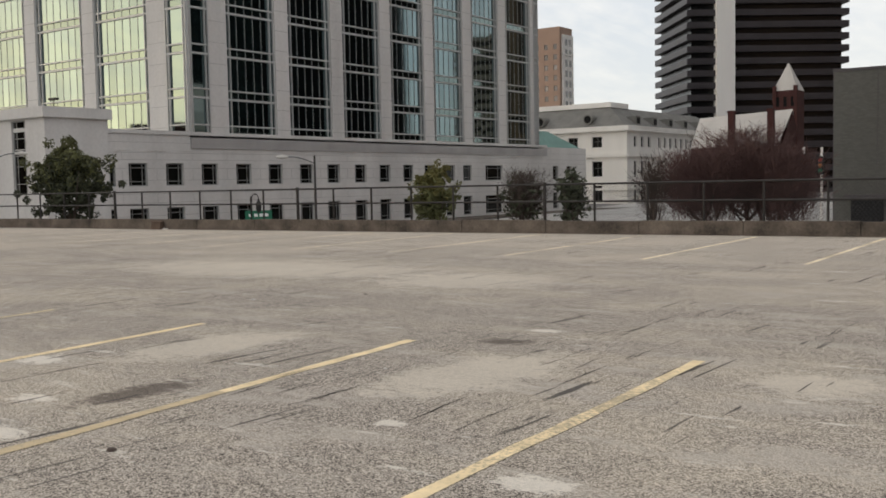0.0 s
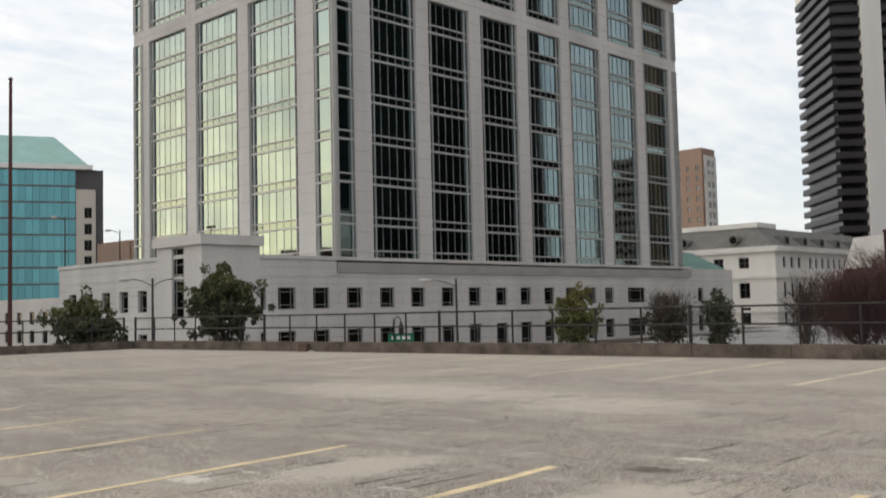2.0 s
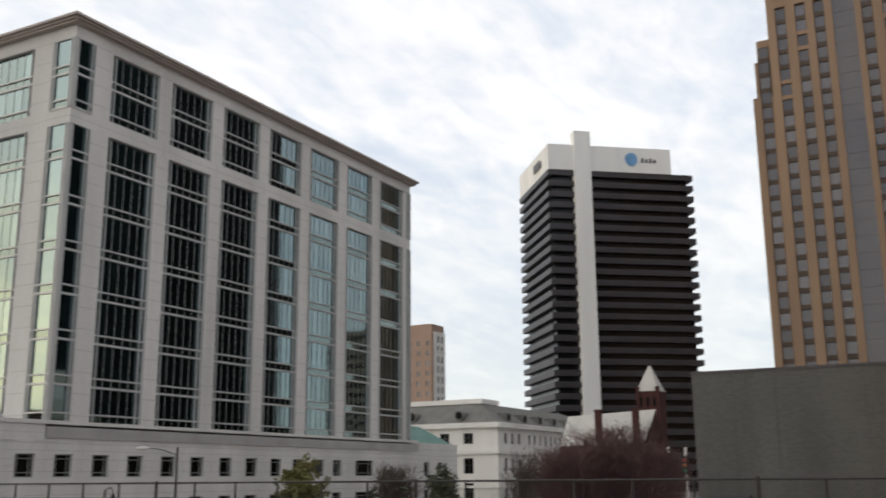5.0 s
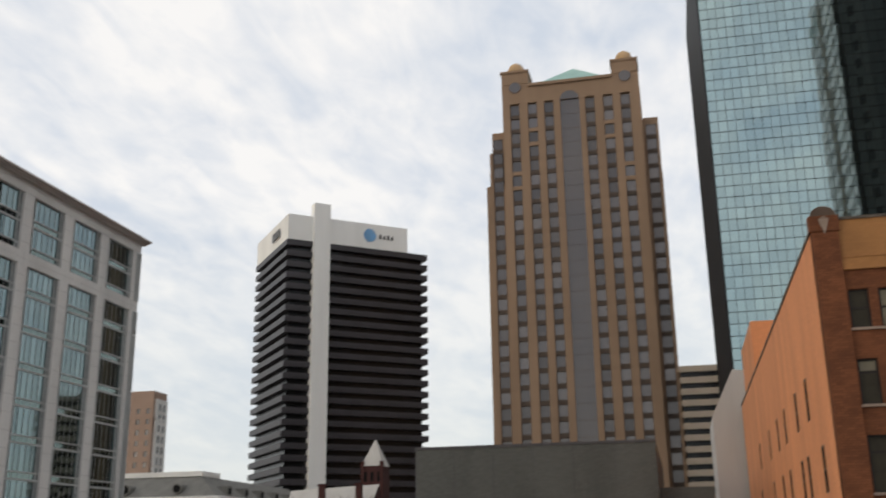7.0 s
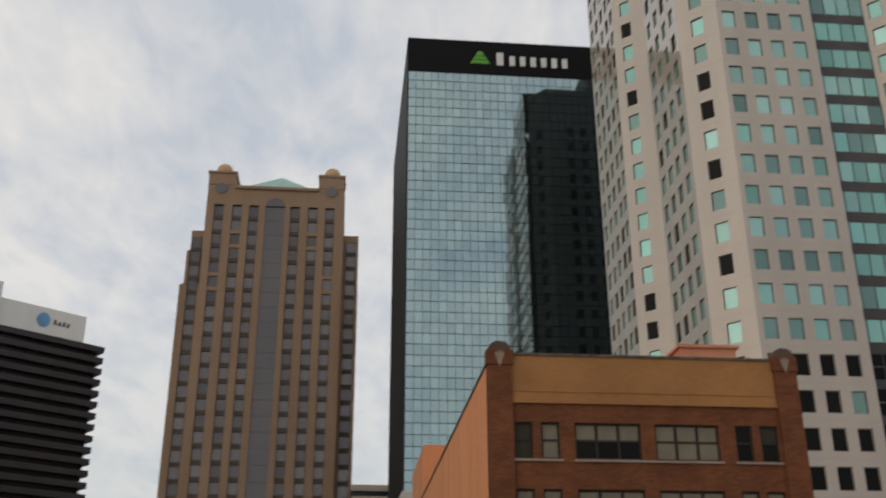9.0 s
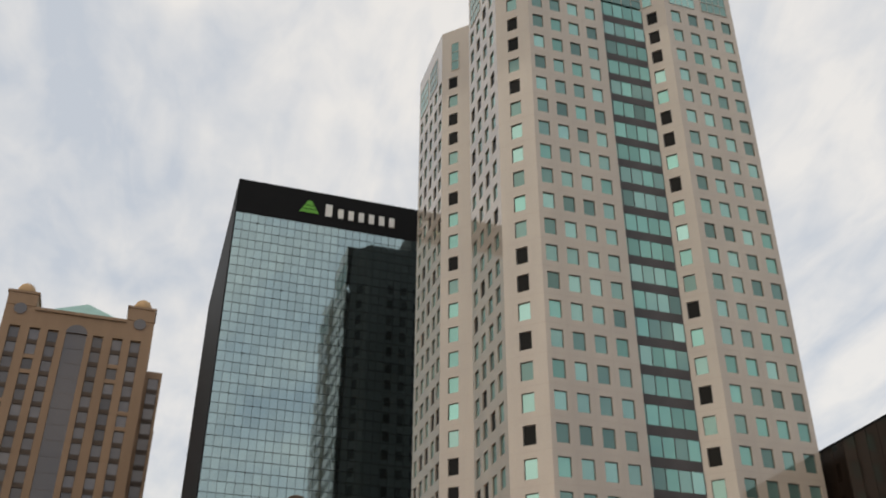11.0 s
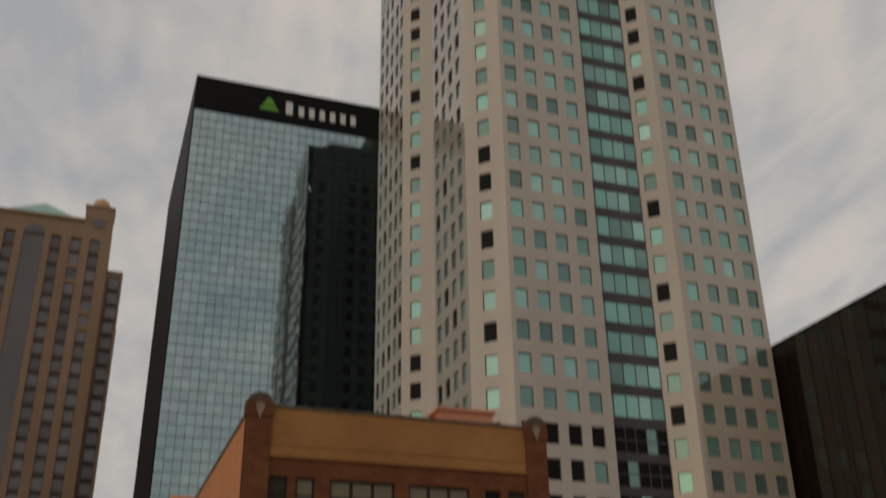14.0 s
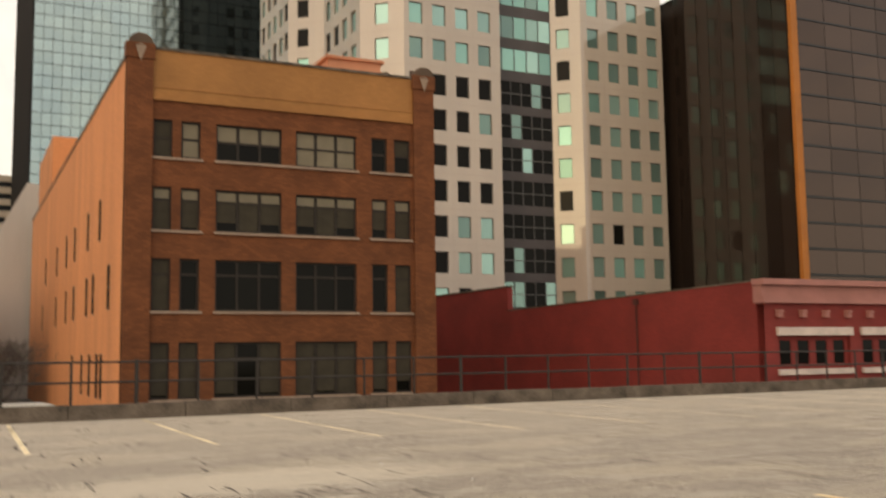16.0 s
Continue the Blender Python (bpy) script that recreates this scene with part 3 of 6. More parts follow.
def fence(name_label, a, c, spacing=1.68):
    """A steel pipe fence standing on the curb."""
    f = thing("fence", name_label, "fence", "deck fence", at=(a[0], a[1], 0.38))
    a, c = Vector((a[0], a[1], 0)), Vector((c[0], c[1], 0))
    L = (c - a).length
    d = (c - a) / L
    post = Mesh().tube((0, 0, 0), (0, 0, 1.14), 0.035, n=8).data("post", [M_FENCE])
    heavy = Mesh().tube((0, 0, 0), (0, 0, 1.20), 0.055, n=8).data("post", [M_FENCE])
    for i in range(int(L / spacing) + 1):
        part("post", heavy if i % 6 == 0 else post, None, f, m=Matrix.Translation(d * spacing * i))
    for z in (1.13, 0.60):
        for s in range(int(L / (spacing * 6)) + 1):
            p, q = d * spacing * 6 * s, d * min(L, spacing * 6 * (s + 1))
            if (q - p).length > 0.1:
                part("rail", Mesh().tube((p.x, p.y, z), (q.x, q.y, z), 0.03, n=8), M_FENCE, f)
    return f


fence("dark rusted steel pipe fence on the concrete curb", (-45.86, edge(-45.86) + 0.17), (69.5, edge(69.5) + 0.17))
fence("dark steel pipe fence along the deck's side", (-45.86, 25.0), (-45.86, -44))

# chain-link mesh on part of the fence
b = Mesh()
for i in range(150):
    x = -15.4 + i * 0.11
    p, q = edge(x) + 0.21, edge(x + 1.0) + 0.21
    b.tube((x, p, 0.4), (x + 1.0, q, 1.5), 0.003, n=3)
    b.tube((x + 1.0, q, 0.4), (x, p, 1.5), 0.003, n=3)
tagged(part("chain_link_mesh", b, M_FENCE), "thin grey chain-link mesh on the deck fence", "mesh", kind="stuff")


# ---- the pale stone office block with a two-storey podium ----
MX, MY = -76.36, 64.57
LEVELS = [6.9, 10.4, 14.65, 19.0, 23.3, 27.8, 32.4, 36.0]


def office_block():
    o = thing("office_building", "pale limestone office block with large green-grey windows", "building", "city buildings", at=(0, 0, 0))
    east, south = Face((MX, MY), (0, 1)), Face((-115.6, MY), (1, 0))
    e_spans = [(0.0, 2.6)] + [(5.05 + 8.72 * k, 5.05 + 8.72 * k + 6.75) for k in range(7)] + [(65.0, 66.2)]
    s_spans = [(0.0, 2.2)] + [(3.6 + 10.55 * k, 3.6 + 10.55 * k + 8.6) for k in range(3)] + [(36.2, 39.24)]
    b = Mesh()
    for fc, spans, length in ((east, e_spans, 66.2), (south, s_spans, 39.24)):
        us, hs = lines(spans, 0, length)
        zs = [6.0, 6.9, 36.0, 37.6, 45.0, 46.4]
        fc.wall(b, us, zs, lambda i, j, hs=hs: i in hs and j in (1, 3), 0.55)
    b.box(-115.6, MY + 66.2, 6, MX, MY + 66.21, 46.4); b.box(-115.61, MY, 6, -115.6, MY + 66.2, 46.4)
    part("wall", b, M_LIME, o)
    # joints between the stone courses of the piers
    jt = Mesh()
    for fc, spans, length in ((east, e_spans, 66.2), (south, s_spans, 39.24)):
        cut = [q for sp in spans for q in sp][1:] + [length]
        for i in range(19):
            z = 7.6 + 2.08 * i
            full = 35.9 < z < 37.7 or z > 45
            for p, q in ([(0, length)] if full else list(zip(cut[::2], cut[1::2]))):
                if q - p > 0.05:
                    fc.block(jt, p, z, q, z + 0.05, 0.0, 0.004)
        for p, q in zip(cut[::2], cut[1::2]):
            if q - p > 0.05:
                fc.block(jt, (p + q) / 2 - 0.02, 36.0, (p + q) / 2 + 0.02, 37.6, 0.0, 0.004)
    part("jointing", jt, M_LIMEJOINT, o)["kind"] = "stuff"
    # dark core behind the glass
    b = Mesh().box(-114.6, MY + 1.0, 6, MX - 1.0, MY + 65.5, 46.2)
    part("interior", b, M_BLACK, o)
    for d, z0, z1 in ((0.6, 46.4, 46.62), (0.8, 46.62, 46.86), (1.1, 46.86, 47.12)):
        part("cornice", Mesh().box(-115.6 - d, MY - d, z0, MX + d, MY + 66.2 + d, z1), M_CORNICE, o, "projecting brownish stone cornice")

    def bar(w, d, h, name):
        """One bar of the window frames, shared by all of its size."""
        key = ("bar", name, round(w, 3), round(d, 3), round(h, 3))
        return shared(key, lambda: Mesh().box(0, -d, 0, w, 0.0, h).data(name, [M_SILVER]))

    def bars(win, w, h, n):
        """The uprights and floor bars of one bay on one floor."""
        edge = 0.55 if w > 4 else 0.35
        for x in (0.0, edge, w - edge - 0.1, w - 0.1):
            part("mullion", bar(0.1, 0.2, h, "mullion"), None, win, m=Matrix.Translation((x, 0, 0)))
        for i in range(1, n):
            x = edge + (w - 2 * edge) * i / n
            part("glazing_bar", bar(0.032, 0.03, h, "glazing_bar"), None, win, m=Matrix.Translation((x - 0.016, 0, 0)))
        for z, t in ((0.85, 0.15), (h - 0.04, 0.04)):
            part("transom", bar(w, 0.14, t, "transom"), None, win, m=Matrix.Translation((0, 0, z)))

    rng = random.Random(3)
    for fc, spans, n, turn in ((east, e_spans, 5, 0.020), (south, s_spans, 6, 0.0)):
        rows = list(zip(LEVELS, LEVELS[1:])) + [(37.6, 41.2), (41.2, 45.0)]
        for z0, z1 in rows:
            for a, c in spans:
                w, h = c - a, z1 - z0
                k = 1 if w < 4 else n
                win = part("window", bar(w, 0.14, 0.17, "window"), None, o, m=fc.m(a, z0, -0.38 if w > 4 else -0.06))
                bars(win, w, h, k)
                edge = 0.55 if w > 4 else 0.35
                xs = [0, edge] + [edge + (w - 2 * edge) * i / k for i in range(1, k + 1)] + [w]
                for p, q in zip(xs, xs[1:]):
                    me = shared(("op", round(q - p, 3), round(h, 2)), lambda: Mesh().face([(0, 0, 0.85), (q - p, 0, 0.85), (q - p, 0, h), (0, 0, h)]).data("pane", [M_GLASSMAIN]))
                    part("pane", me, None, win, m=Matrix.Translation((p, 0.02, 0)) @ Euler((rng.gauss(0, 0.0012), 0, rng.gauss(turn, 0.0013))).to_matrix().to_4x4())
                me = shared(("os", round(w, 3)), lambda: Mesh().face([(0, 0, 0), (w, 0, 0), (w, 0, 0.85), (0, 0, 0.85)]).data("spandrel_pane", [M_GLASSSPAN]))
                part("spandrel_pane", me, None, win, m=Matrix.Translation((0, 0.02, 0)))
    return o


office_block()


def podium():
    o = thing("podium_building", "pale limestone two-storey podium with barred square windows", "building", "city buildings")
    east = Face((MX, 49.2), (0, 1))
    south = Face((-104.0, 49.2), (1, 0))
    wing = Face((MX - 2.0, 133.0), (0, 1))
    b = Mesh()
    spans = [(y - 49.2 - 1.05, y - 49.2 + 1.05) for y in UP_Y] + [(116.2 - 49.2, 120.6 - 49.2)]
    us, hs = lines(spans, 0, 83.8)
    zs = [GROUND, -2.6, -0.1, 1.95, 4.05, 6.95]
    east.wall(b, us, zs, lambda i, j: i in hs and j in (1, 3), 0.45)
    sp2 = [(2.2 + 3.55 * k, 2.2 + 3.55 * k + 1.7) for k in range(5)]
    us2, hs2 = lines(sp2, 0, 27.64)
    south.wall(b, us2, zs, lambda i, j: i in hs2 and j in (1, 3), 0.45)
    sp3 = [(5.5, 7.2), (10.0, 11.7)]
    us3, hs3 = lines(sp3, 0, 16.6)
    wing.wall(b, us3, zs, lambda i, j: i in hs3 and j in (1, 3), 0.45)
    b.face([(-104, 49.2, 6.95), (MX, 49.2, 6.95), (MX, 133, 6.95), (-104, 133, 6.95)])
    b.face([(-104, 133, 6.95), (MX - 2, 133, 6.95), (MX - 2, 149.6, 6.95), (-104, 149.6, 6.95)])
    b.face([(MX, 133, GROUND), (MX - 2, 133, GROUND), (MX - 2, 133, 6.95), (MX, 133, 6.95)])
    b.face([(-104, 149.6, GROUND), (-104, 49.2, GROUND), (-104, 49.2, 6.95), (-104, 149.6, 6.95)])
    b.face([(MX - 2, 149.6, GROUND), (-104, 149.6, GROUND), (-104, 149.6, 6.95), (MX - 2, 149.6, 6.95)])
    part("wall", b, M_LIME, o)
    part("interior", Mesh().box(-103, 50.2, GROUND, MX - 3.2, 148.5, 6.6), M_BLACK, o)
    b = Mesh()
    east.block(b, 15.4, 5.5, 83.9, 6.55, 0.0, 0.12)
    part("band", b, M_LIMEDARK, o, "grey granite band under the tower")
    b = Mesh()
    east.block(b, -0.1, 6.75, 83.9, 7.1, 0.0, 0.13)
    south.block(b, -0.1, 6.75, 27.74, 7.1, 0.0, 0.13)
    for z in (5.2, 4.62, 3.0, 1.45, 0.75):
        big = z > 5
        for fc, us_, L_ in ((east, spans, 83.8), (south, sp2, 27.6)):
            cut = [0.0] + [q for s_ in us_ for q in s_] + [L_]
            for p, q in zip(cut[::2], cut[1::2]):
                fc.block(b, p, z, q, z + (0.09 if big else 0.05), 0.0, 0.06 if big else 0.025)
    part("moulding", b, M_LIME, o)
    jt = Mesh()
    for fc, us_, L_ in ((east, spans, 83.8), (south, sp2, 27.6), (wing, sp3, 16.6)):
        cut = [0.0] + [q for s_ in us_ for q in s_] + [L_]
        for z in (-1.7, -0.85, 0.35, 1.2, 2.45, 3.55, 4.35, 5.0, 5.95):
            cells = [(0.0, L_)] if z > 4.05 or 0 < z < 1.95 else list(zip(cut[::2], cut[1::2]))
            for p, q in cells:
                fc.block(jt, p, z, q, z + 0.04, 0.0, 0.004)
        for p, q in zip(cut[::2], cut[1::2]):
            for z0, z1 in ((0.35, 1.2), (2.45, 3.55), (4.35, 5.0)):
                fc.block(jt, (p + q) / 2 - 0.02, z0, (p + q) / 2 + 0.02, z1, 0.0, 0.004)
    part("jointing", jt, M_LIMEJOINT, o)["kind"] = "stuff"
    # raised corner pavilion
    b = Mesh()
    pav_s, pav_e = Face((-83.6, 48.9), (1, 0)), Face((MX + 0.3, 48.9), (0, 1))
    usp, hp = lines([(2.6, 4.7)], 0, 7.54)
    pav_s.wall(b, usp, [GROUND, 1.4, 7.7, 8.2], lambda i, j: i in hp and j == 1, 0.4)
    pav_e.wall(b, [0, 6.2], [GROUND, 8.2], lambda i, j: False)
    b.face([(-83.6, 55.1, GROUND), (-83.6, 48.9, GROUND), (-83.6, 48.9, 8.2), (-83.6, 55.1, 8.2)])
    b.face([(MX + 0.3, 55.1, 6), (-83.6, 55.1, 6), (-83.6, 55.1, 8.2), (MX + 0.3, 55.1, 8.2)])
    b.face([(-83.6, 48.9, 8.2), (MX + 0.3, 48.9, 8.2), (MX + 0.3, 55.1, 8.2), (-83.6, 55.1, 8.2)])
    b.box(-83.9, 48.6, 7.85, MX + 0.6, 55.4, 8.75)
    part("pavilion", b, M_LIME, o, "raised pale stone corner pavilion")
    window(o, pav_s.m(2.6, 1.4, -0.25), 2.1, 6.3, (0.45, 1.65), (0.9, 2.4, 3.3, 4.8, 5.6), M_FRAMELT, M_GLASSDARK)

    def barred(fc, a, z, w, h):
        """A square window with a border of small panes."""
        window(o, fc.m(a, z, -0.3), w, h, (w * 0.2, w * 0.8), (h * 0.2, h * 0.8), M_FRAMELT, M_GLASSDARK)

    for fc, sp in ((east, spans), (south, sp2), (wing, sp3)):
        for a, c in sp:
            barred(fc, a, 1.95, c - a, 2.1)
            barred(fc, a, -2.6, c - a, 2.5)
    # green copper hip over the wing
    b = Mesh()
    x0, x1, y0, y1 = -100, MX - 2.6, 133.2, 149.0
    b.prism([(x0, y0), (x1, y0), (x1, y1), (x0, y1)], 6.95, 9.7, poly_top=[(x0 + 6, y0 + 4.5), (x1 - 2.6, y0 + 4.5), (x1 - 2.6, y1 - 6.5), (x0 + 6, y1 - 6.5)])
    part("hip_roof", b, M_COPPERDK, o, "dull green copper hip roof")


UP_Y = [54.9, 58.4, 62.6, 66.9, 71.4, 75.9, 80.6, 85.0, 89.7, 94.2, 98.8, 103.2, 107.8, 111.8]
podium()


# ---- dark tower with charcoal balcony bands and a white mast-like shaft ----
def banded_tower():
    o = thing("banded_tower", "dark office tower with charcoal bands and a white shaft", "skyscraper", "city towers")
    C, u = Vector((-112.7, 278.0)), Vector((0.781, 0.624))
    v = Vector((-u.y, u.x))
    right, left = Face(C, u), Face(C + v * 35.4, -v)
    L, D, floor, top = 47.7, 35.4, 3.46, 95.0

    def poly(inset):
        a, c = C + u * inset + v * inset, C + u * (L - inset) + v * inset
        return [tuple(a), tuple(c), tuple(c + v * (D - 2 * inset)), tuple(a + v * (D - 2 * inset))]

    part("glazing", Mesh().prism(poly(1.6), GROUND, top), M_VOID, o, "black glazing between the bands")
    k = 0
    z = top - 0.0
    while z > GROUND + 1:
        part("balcony_band", Mesh().prism(poly(0.0), z - 1.75, z), M_BAND, o)
        z -= floor
    b = Mesh()
    right.block(b, 0.2, top, 40.5, 103.2, -35.2, 0.2)
    part("crown", b, M_WHITE, o, "plain white crown wall")
    b = Mesh()
    right.block(b, 8.3, GROUND, 13.6, 107.5, -2.0, 1.4)
    part("shaft", b, M_WHITE, o, "tall white concrete shaft")
    b = Mesh()
    for i in range(7):
        z0 = 97.2 + 0.62 * i
        half = 2.05 * math.sqrt(max(0.05, 1 - ((z0 + 0.25 - 99.3) / 2.15) ** 2))
        right.block(b, 27.3 - half, z0, 27.3 + half, z0 + 0.5, 0.2, 0.4)
    part("sign_emblem", b, M_SIGNBLUE, o, "round striped blue sign shape")
    b = Mesh()
    for i in range(4):
        right.block(b, 30.6 + 1.35 * i, 98.5, 31.35 + 1.35 * i, 99.9 - 0.3 * (i % 2), 0.2, 0.4)
    part("sign_bar", b, M_FRAME, o, "dark grey sign bars")
    b = Mesh()
    for i in range(4):
        left.block(b, 20 + 2.0 * i, 97.8, 21.6 + 2.0 * i, 100.4, 0.2, 0.4)
    part("sign_bar", b, M_FRAME, o, "dark grey sign bars")


banded_tower()


# ---- tan granite tower with corner turrets and a copper pyramid ----
def granite_tower():
    o = thing("granite_tower", "tan granite skyscraper with twin turrets and copper pyramid roof", "skyscraper", "city towers", at=(0, 0, -0.096))
    o.scale = (1.06, 1.06, 1.06)
    Y, f0 = 240.0, 3.95
    fr = Face((-38.0, Y), (1, 0))                # main front, u from 0 to 35.6
    cols = [(-36.0, 112.9), (-31.35, 112.9), (-27.05, 111.4), (-16.4, 111.4), (-11.75, 112.9), (-7.35, 112.9)]
    w = 2.45
    spans = sorted([(x + 38.0, x + 38.0 + w) for x, t in cols] + [(15.15, 20.15)])
    us, hs = lines(spans, 0, 35.6)
    rows = []
    z = 15.0
    while z < 112:
        rows.append(z); z += f0
    zs = [GROUND, 15.0, 114.0, 119.6]
    b = Mesh()
    fr.wall(b, us, zs, lambda i, j: i in hs and j == 1, 0.7)
    b.box(-38.0, Y + 0.75, GROUND, -2.4, Y + 34, 119.6)
    part("wall", b, M_TAN, o)
    for side, x0, x1 in (("l", -38.0, -31.0), ("r", -9.2, -2.6)):
        b = Mesh().box(x0, Y - 0.15, 119.6, x1, Y + 7, 123.4)
        b.box(x0 - 0.3, Y - 0.4, 122.9, x1 + 0.3, Y + 7.3, 123.5)
        part("turret", b, M_TAN, o, "square tan stone turret")
        c = ((x0 + x1) / 2, Y + 3.5, 123.5)
        part("ball_finial", Mesh().lathe(c, [(1.3, 0), (1.9, 0.5), (2.2, 1.3), (2.15, 2.1), (1.7, 3.0), (0.9, 3.6), (0.15, 3.8)], 20), M_GOLD, o, "round pale gold stone ball", smooth=True)
        b = Mesh()
        n = 20
        cx = (x0 + x1) / 2
        b.face([(cx + 1.5 * math.cos(2 * math.pi * i / n), Y - 0.2, 118.6 + 1.5 * math.sin(2 * math.pi * i / n)) for i in range(n)])
        b.v = [(x, y - 0.06, z) for x, y, z in b.v]
        part("oculus", b, M_BRONZE, o, "round dark window")
    part("copper_roof", Mesh().prism([(-30.5, Y + 2), (-9.6, Y + 2), (-9.6, Y + 24), (-30.5, Y + 24)], 119.6, 128.5,
         poly_top=[(-20.3, Y + 12.5), (-19.8, Y + 12.5), (-19.8, Y + 13), (-20.3, Y + 13)]), M_COPPER, o, "pale green copper pyramid roof")
    part("cornice", Mesh().box(-31, Y - 0.5, 118.6, -9.3, Y, 119.4), M_TAN, o)
    # windows and spandrels
    pane = window_mesh(w, f0 - 1.05, 1, 1, 0.08, 0.12, "har", [M_TANDARK, M_BRONZE])
    span = Mesh().box(0, -0.1, 0, w, 0.15, 1.05).data("spandrel", [M_TANDARK])
    tan_span = Mesh().box(0, -0.28, 0, w, 0.15, 1.05).data("spandrel", [M_TAN])
    for ci, (x, t) in enumerate(cols):
        for k, z in enumerate(rows):
            stone = (ci in (1, 4) and abs(z - 104) < 2.1) or (ci in (0, 5) and abs(z - 92) < 2.1)
            part("spandrel", tan_span if stone else span, None, o, m=fr.m(x + 38, z, -0.45))
            if z + f0 < t + 3:
                part("window", pane, None, o, m=fr.m(x + 38, z + 1.05, -0.55))
    b = Mesh()
    fr.block(b, 15.15, 15, 20.15, 114, -0.68, -0.5, 1)
    for i in range(1, 5):
        fr.block(b, 15.15 + i - 0.02, 15, 15.15 + i + 0.02, 114, -0.5, -0.46, 0)
    for z in rows:
        fr.block(b, 15.15, z, 20.15, z + 0.08, -0.5, -0.47, 0)
    part("glazed_strip", b, [M_TANDARK, M_BRONZE], o, "tall dark glazed centre strip")
    b = Mesh()
    b.face([fr.p(17.65 + 2.5 * math.cos(math.pi * i / 14), 113.95 + 2.3 * math.sin(math.pi * i / 14), 0.02) for i in range(15)])
    part("arched_head", b, M_BRONZE, o, "rounded dark glazed head")
    # stepped wings on both sides
    for x0, x1, top in ((-43.3, -38.0, 92.9), (-42.4, -38.0, 102.2), (-41.6, -38.0, 107.8), (-2.4, 1.75, 92.2), (-2.4, 1.62, 107.8)):
        wy = Y + 3.0
        b = Mesh().box(x0, wy + 0.6, GROUND if top < 93 else 90, x1, wy + 26, top)
        part("wing", b, M_TAN, o, "narrow stepped side wing")
    wl, wr = Face((-43.3, Y + 3.0), (1, 0)), Face((-2.4, Y + 3.0), (1, 0))
    wpane = window_mesh(2.6, f0 - 1.0, 1, 1, 0.08, 0.12, "harw", [M_TANDARK, M_BRONZE])
    wspan = Mesh().box(0, -0.1, 0, 2.6, 0.15, 1.0).data("spandrel", [M_TANDARK])
    for k, z in enumerate(rows):
        if z > 104:
            continue
        part("spandrel", wspan, None, o, m=wl.m(1.9, z, -0.5)); part("window", wpane, None, o, m=wl.m(1.9, z + 1.0, -0.5))
        part("spandrel", wspan, None, o, m=wr.m(0.8, z, -0.5)); part("window", wpane, None, o, m=wr.m(0.8, z + 1.0, -0.5))
    for fc, a, c in ((wl, 0.0, 1.9), (wl, 4.5, 5.3), (wr, 0, 0.8), (wr, 3.4, 4.1)):
        b = Mesh()
        fc.block(b, a, GROUND, c, 92.5, -0.6, 0.0)
        part("pier", b, M_TAN, o)


granite_tower()


# ---- black tower with mirror glass ----
def mirror_tower():
    o = thing("mirror_glass_tower", "black skyscraper faced with blue mirror glass", "skyscraper", "city towers", at=(0, 0, -0.056))
    o.scale = (1.035, 1.035, 1.035)
    X0, X1, Y = 9.2, 55.0, 160.0
    part("wall", Mesh().box(X0, Y, GROUND, X1, Y + 53, 113.0), M_BLACK, o, "black metal side walls and crown")
    fr = Face((X0, Y), (1, 0))
    cw, rh, top = 1.395, 1.906, 105.5
    rng = random.Random(4)
    near, far = [], Mesh()
    ncol = int((X1 - X0 - 0.4) / cw)
    nrow = 56
    for j in range(nrow):
        z0 = top - rh * (j + 1)
        for i in range(ncol):
            a = 0.2 + cw * i
            d = [rng.gauss(0, 0.0012) for _ in range(2)]
            pts = [fr.p(a, z0, 0.06 - d[0] - d[1]), fr.p(a + cw, z0, 0.06 + d[0] - d[1]), fr.p(a + cw, z0 + rh, 0.06 + d[0] + d[1]), fr.p(a, z0 + rh, 0.06 - d[0] + d[1])]
            far.face(pts)
    part("glass_panes", far, M_GLASSREG, o, "grid of blue-green mirror glass panes")["kind"] = "stuff"
    for i in range(ncol + 1):
        b = Mesh()
        fr.block(b, 0.2 + cw * i - 0.03, top - rh * nrow, 0.2 + cw * i + 0.03, top, 0.04, 0.10)
        part("mullion", b, M_BLACK, o)
    for j in range(nrow + 1):
        b = Mesh()
        fr.block(b, 0.2, top - rh * j - 0.05, 0.2 + cw * ncol, top - rh * j + 0.05, 0.04, 0.085)
        part("transom", b, M_BLACK, o)
    # crown sign: a green triangle cut by two stripes, and pale bars for the letters
    b = Mesh()
    for i, (h0, h1) in enumerate(((0, 0.75), (0.9, 1.6), (1.75, 2.75))):
        wa, wb = 1.9 * (1 - h0 / 3.4), 1.9 * (1 - h1 / 3.4)
        k = 13.75
        b.face([fr.p(k - wa, 107.9 + h0, 0.15), fr.p(k + wa, 107.9 + h0, 0.15), fr.p(k + wb, 107.9 + h1, 0.15), fr.p(k - wb, 107.9 + h1, 0.15)])
    part("sign_emblem", b, M_SIGNGREEN, o, "green triangular sign shape")
    for i in range(7):
        b = Mesh()
        a = 16.75 + (0 if i == 0 else 0.5) + 2.03 * i
        if i:
            a -= 0.05
        fr.block(b, a + 0.15, 107.75, a + (1.45 if i == 0 else 1.2), 110.5 if i == 0 else 109.85, 0.0, 0.16)
        part("sign_bar", b, M_SIGNWHITE, o, "white sign bar")


mirror_tower()


# ---- tall pinkish tower with chamfered corners ----
WFY, WFX, WTOP = 96.0, 38.85, 123.2


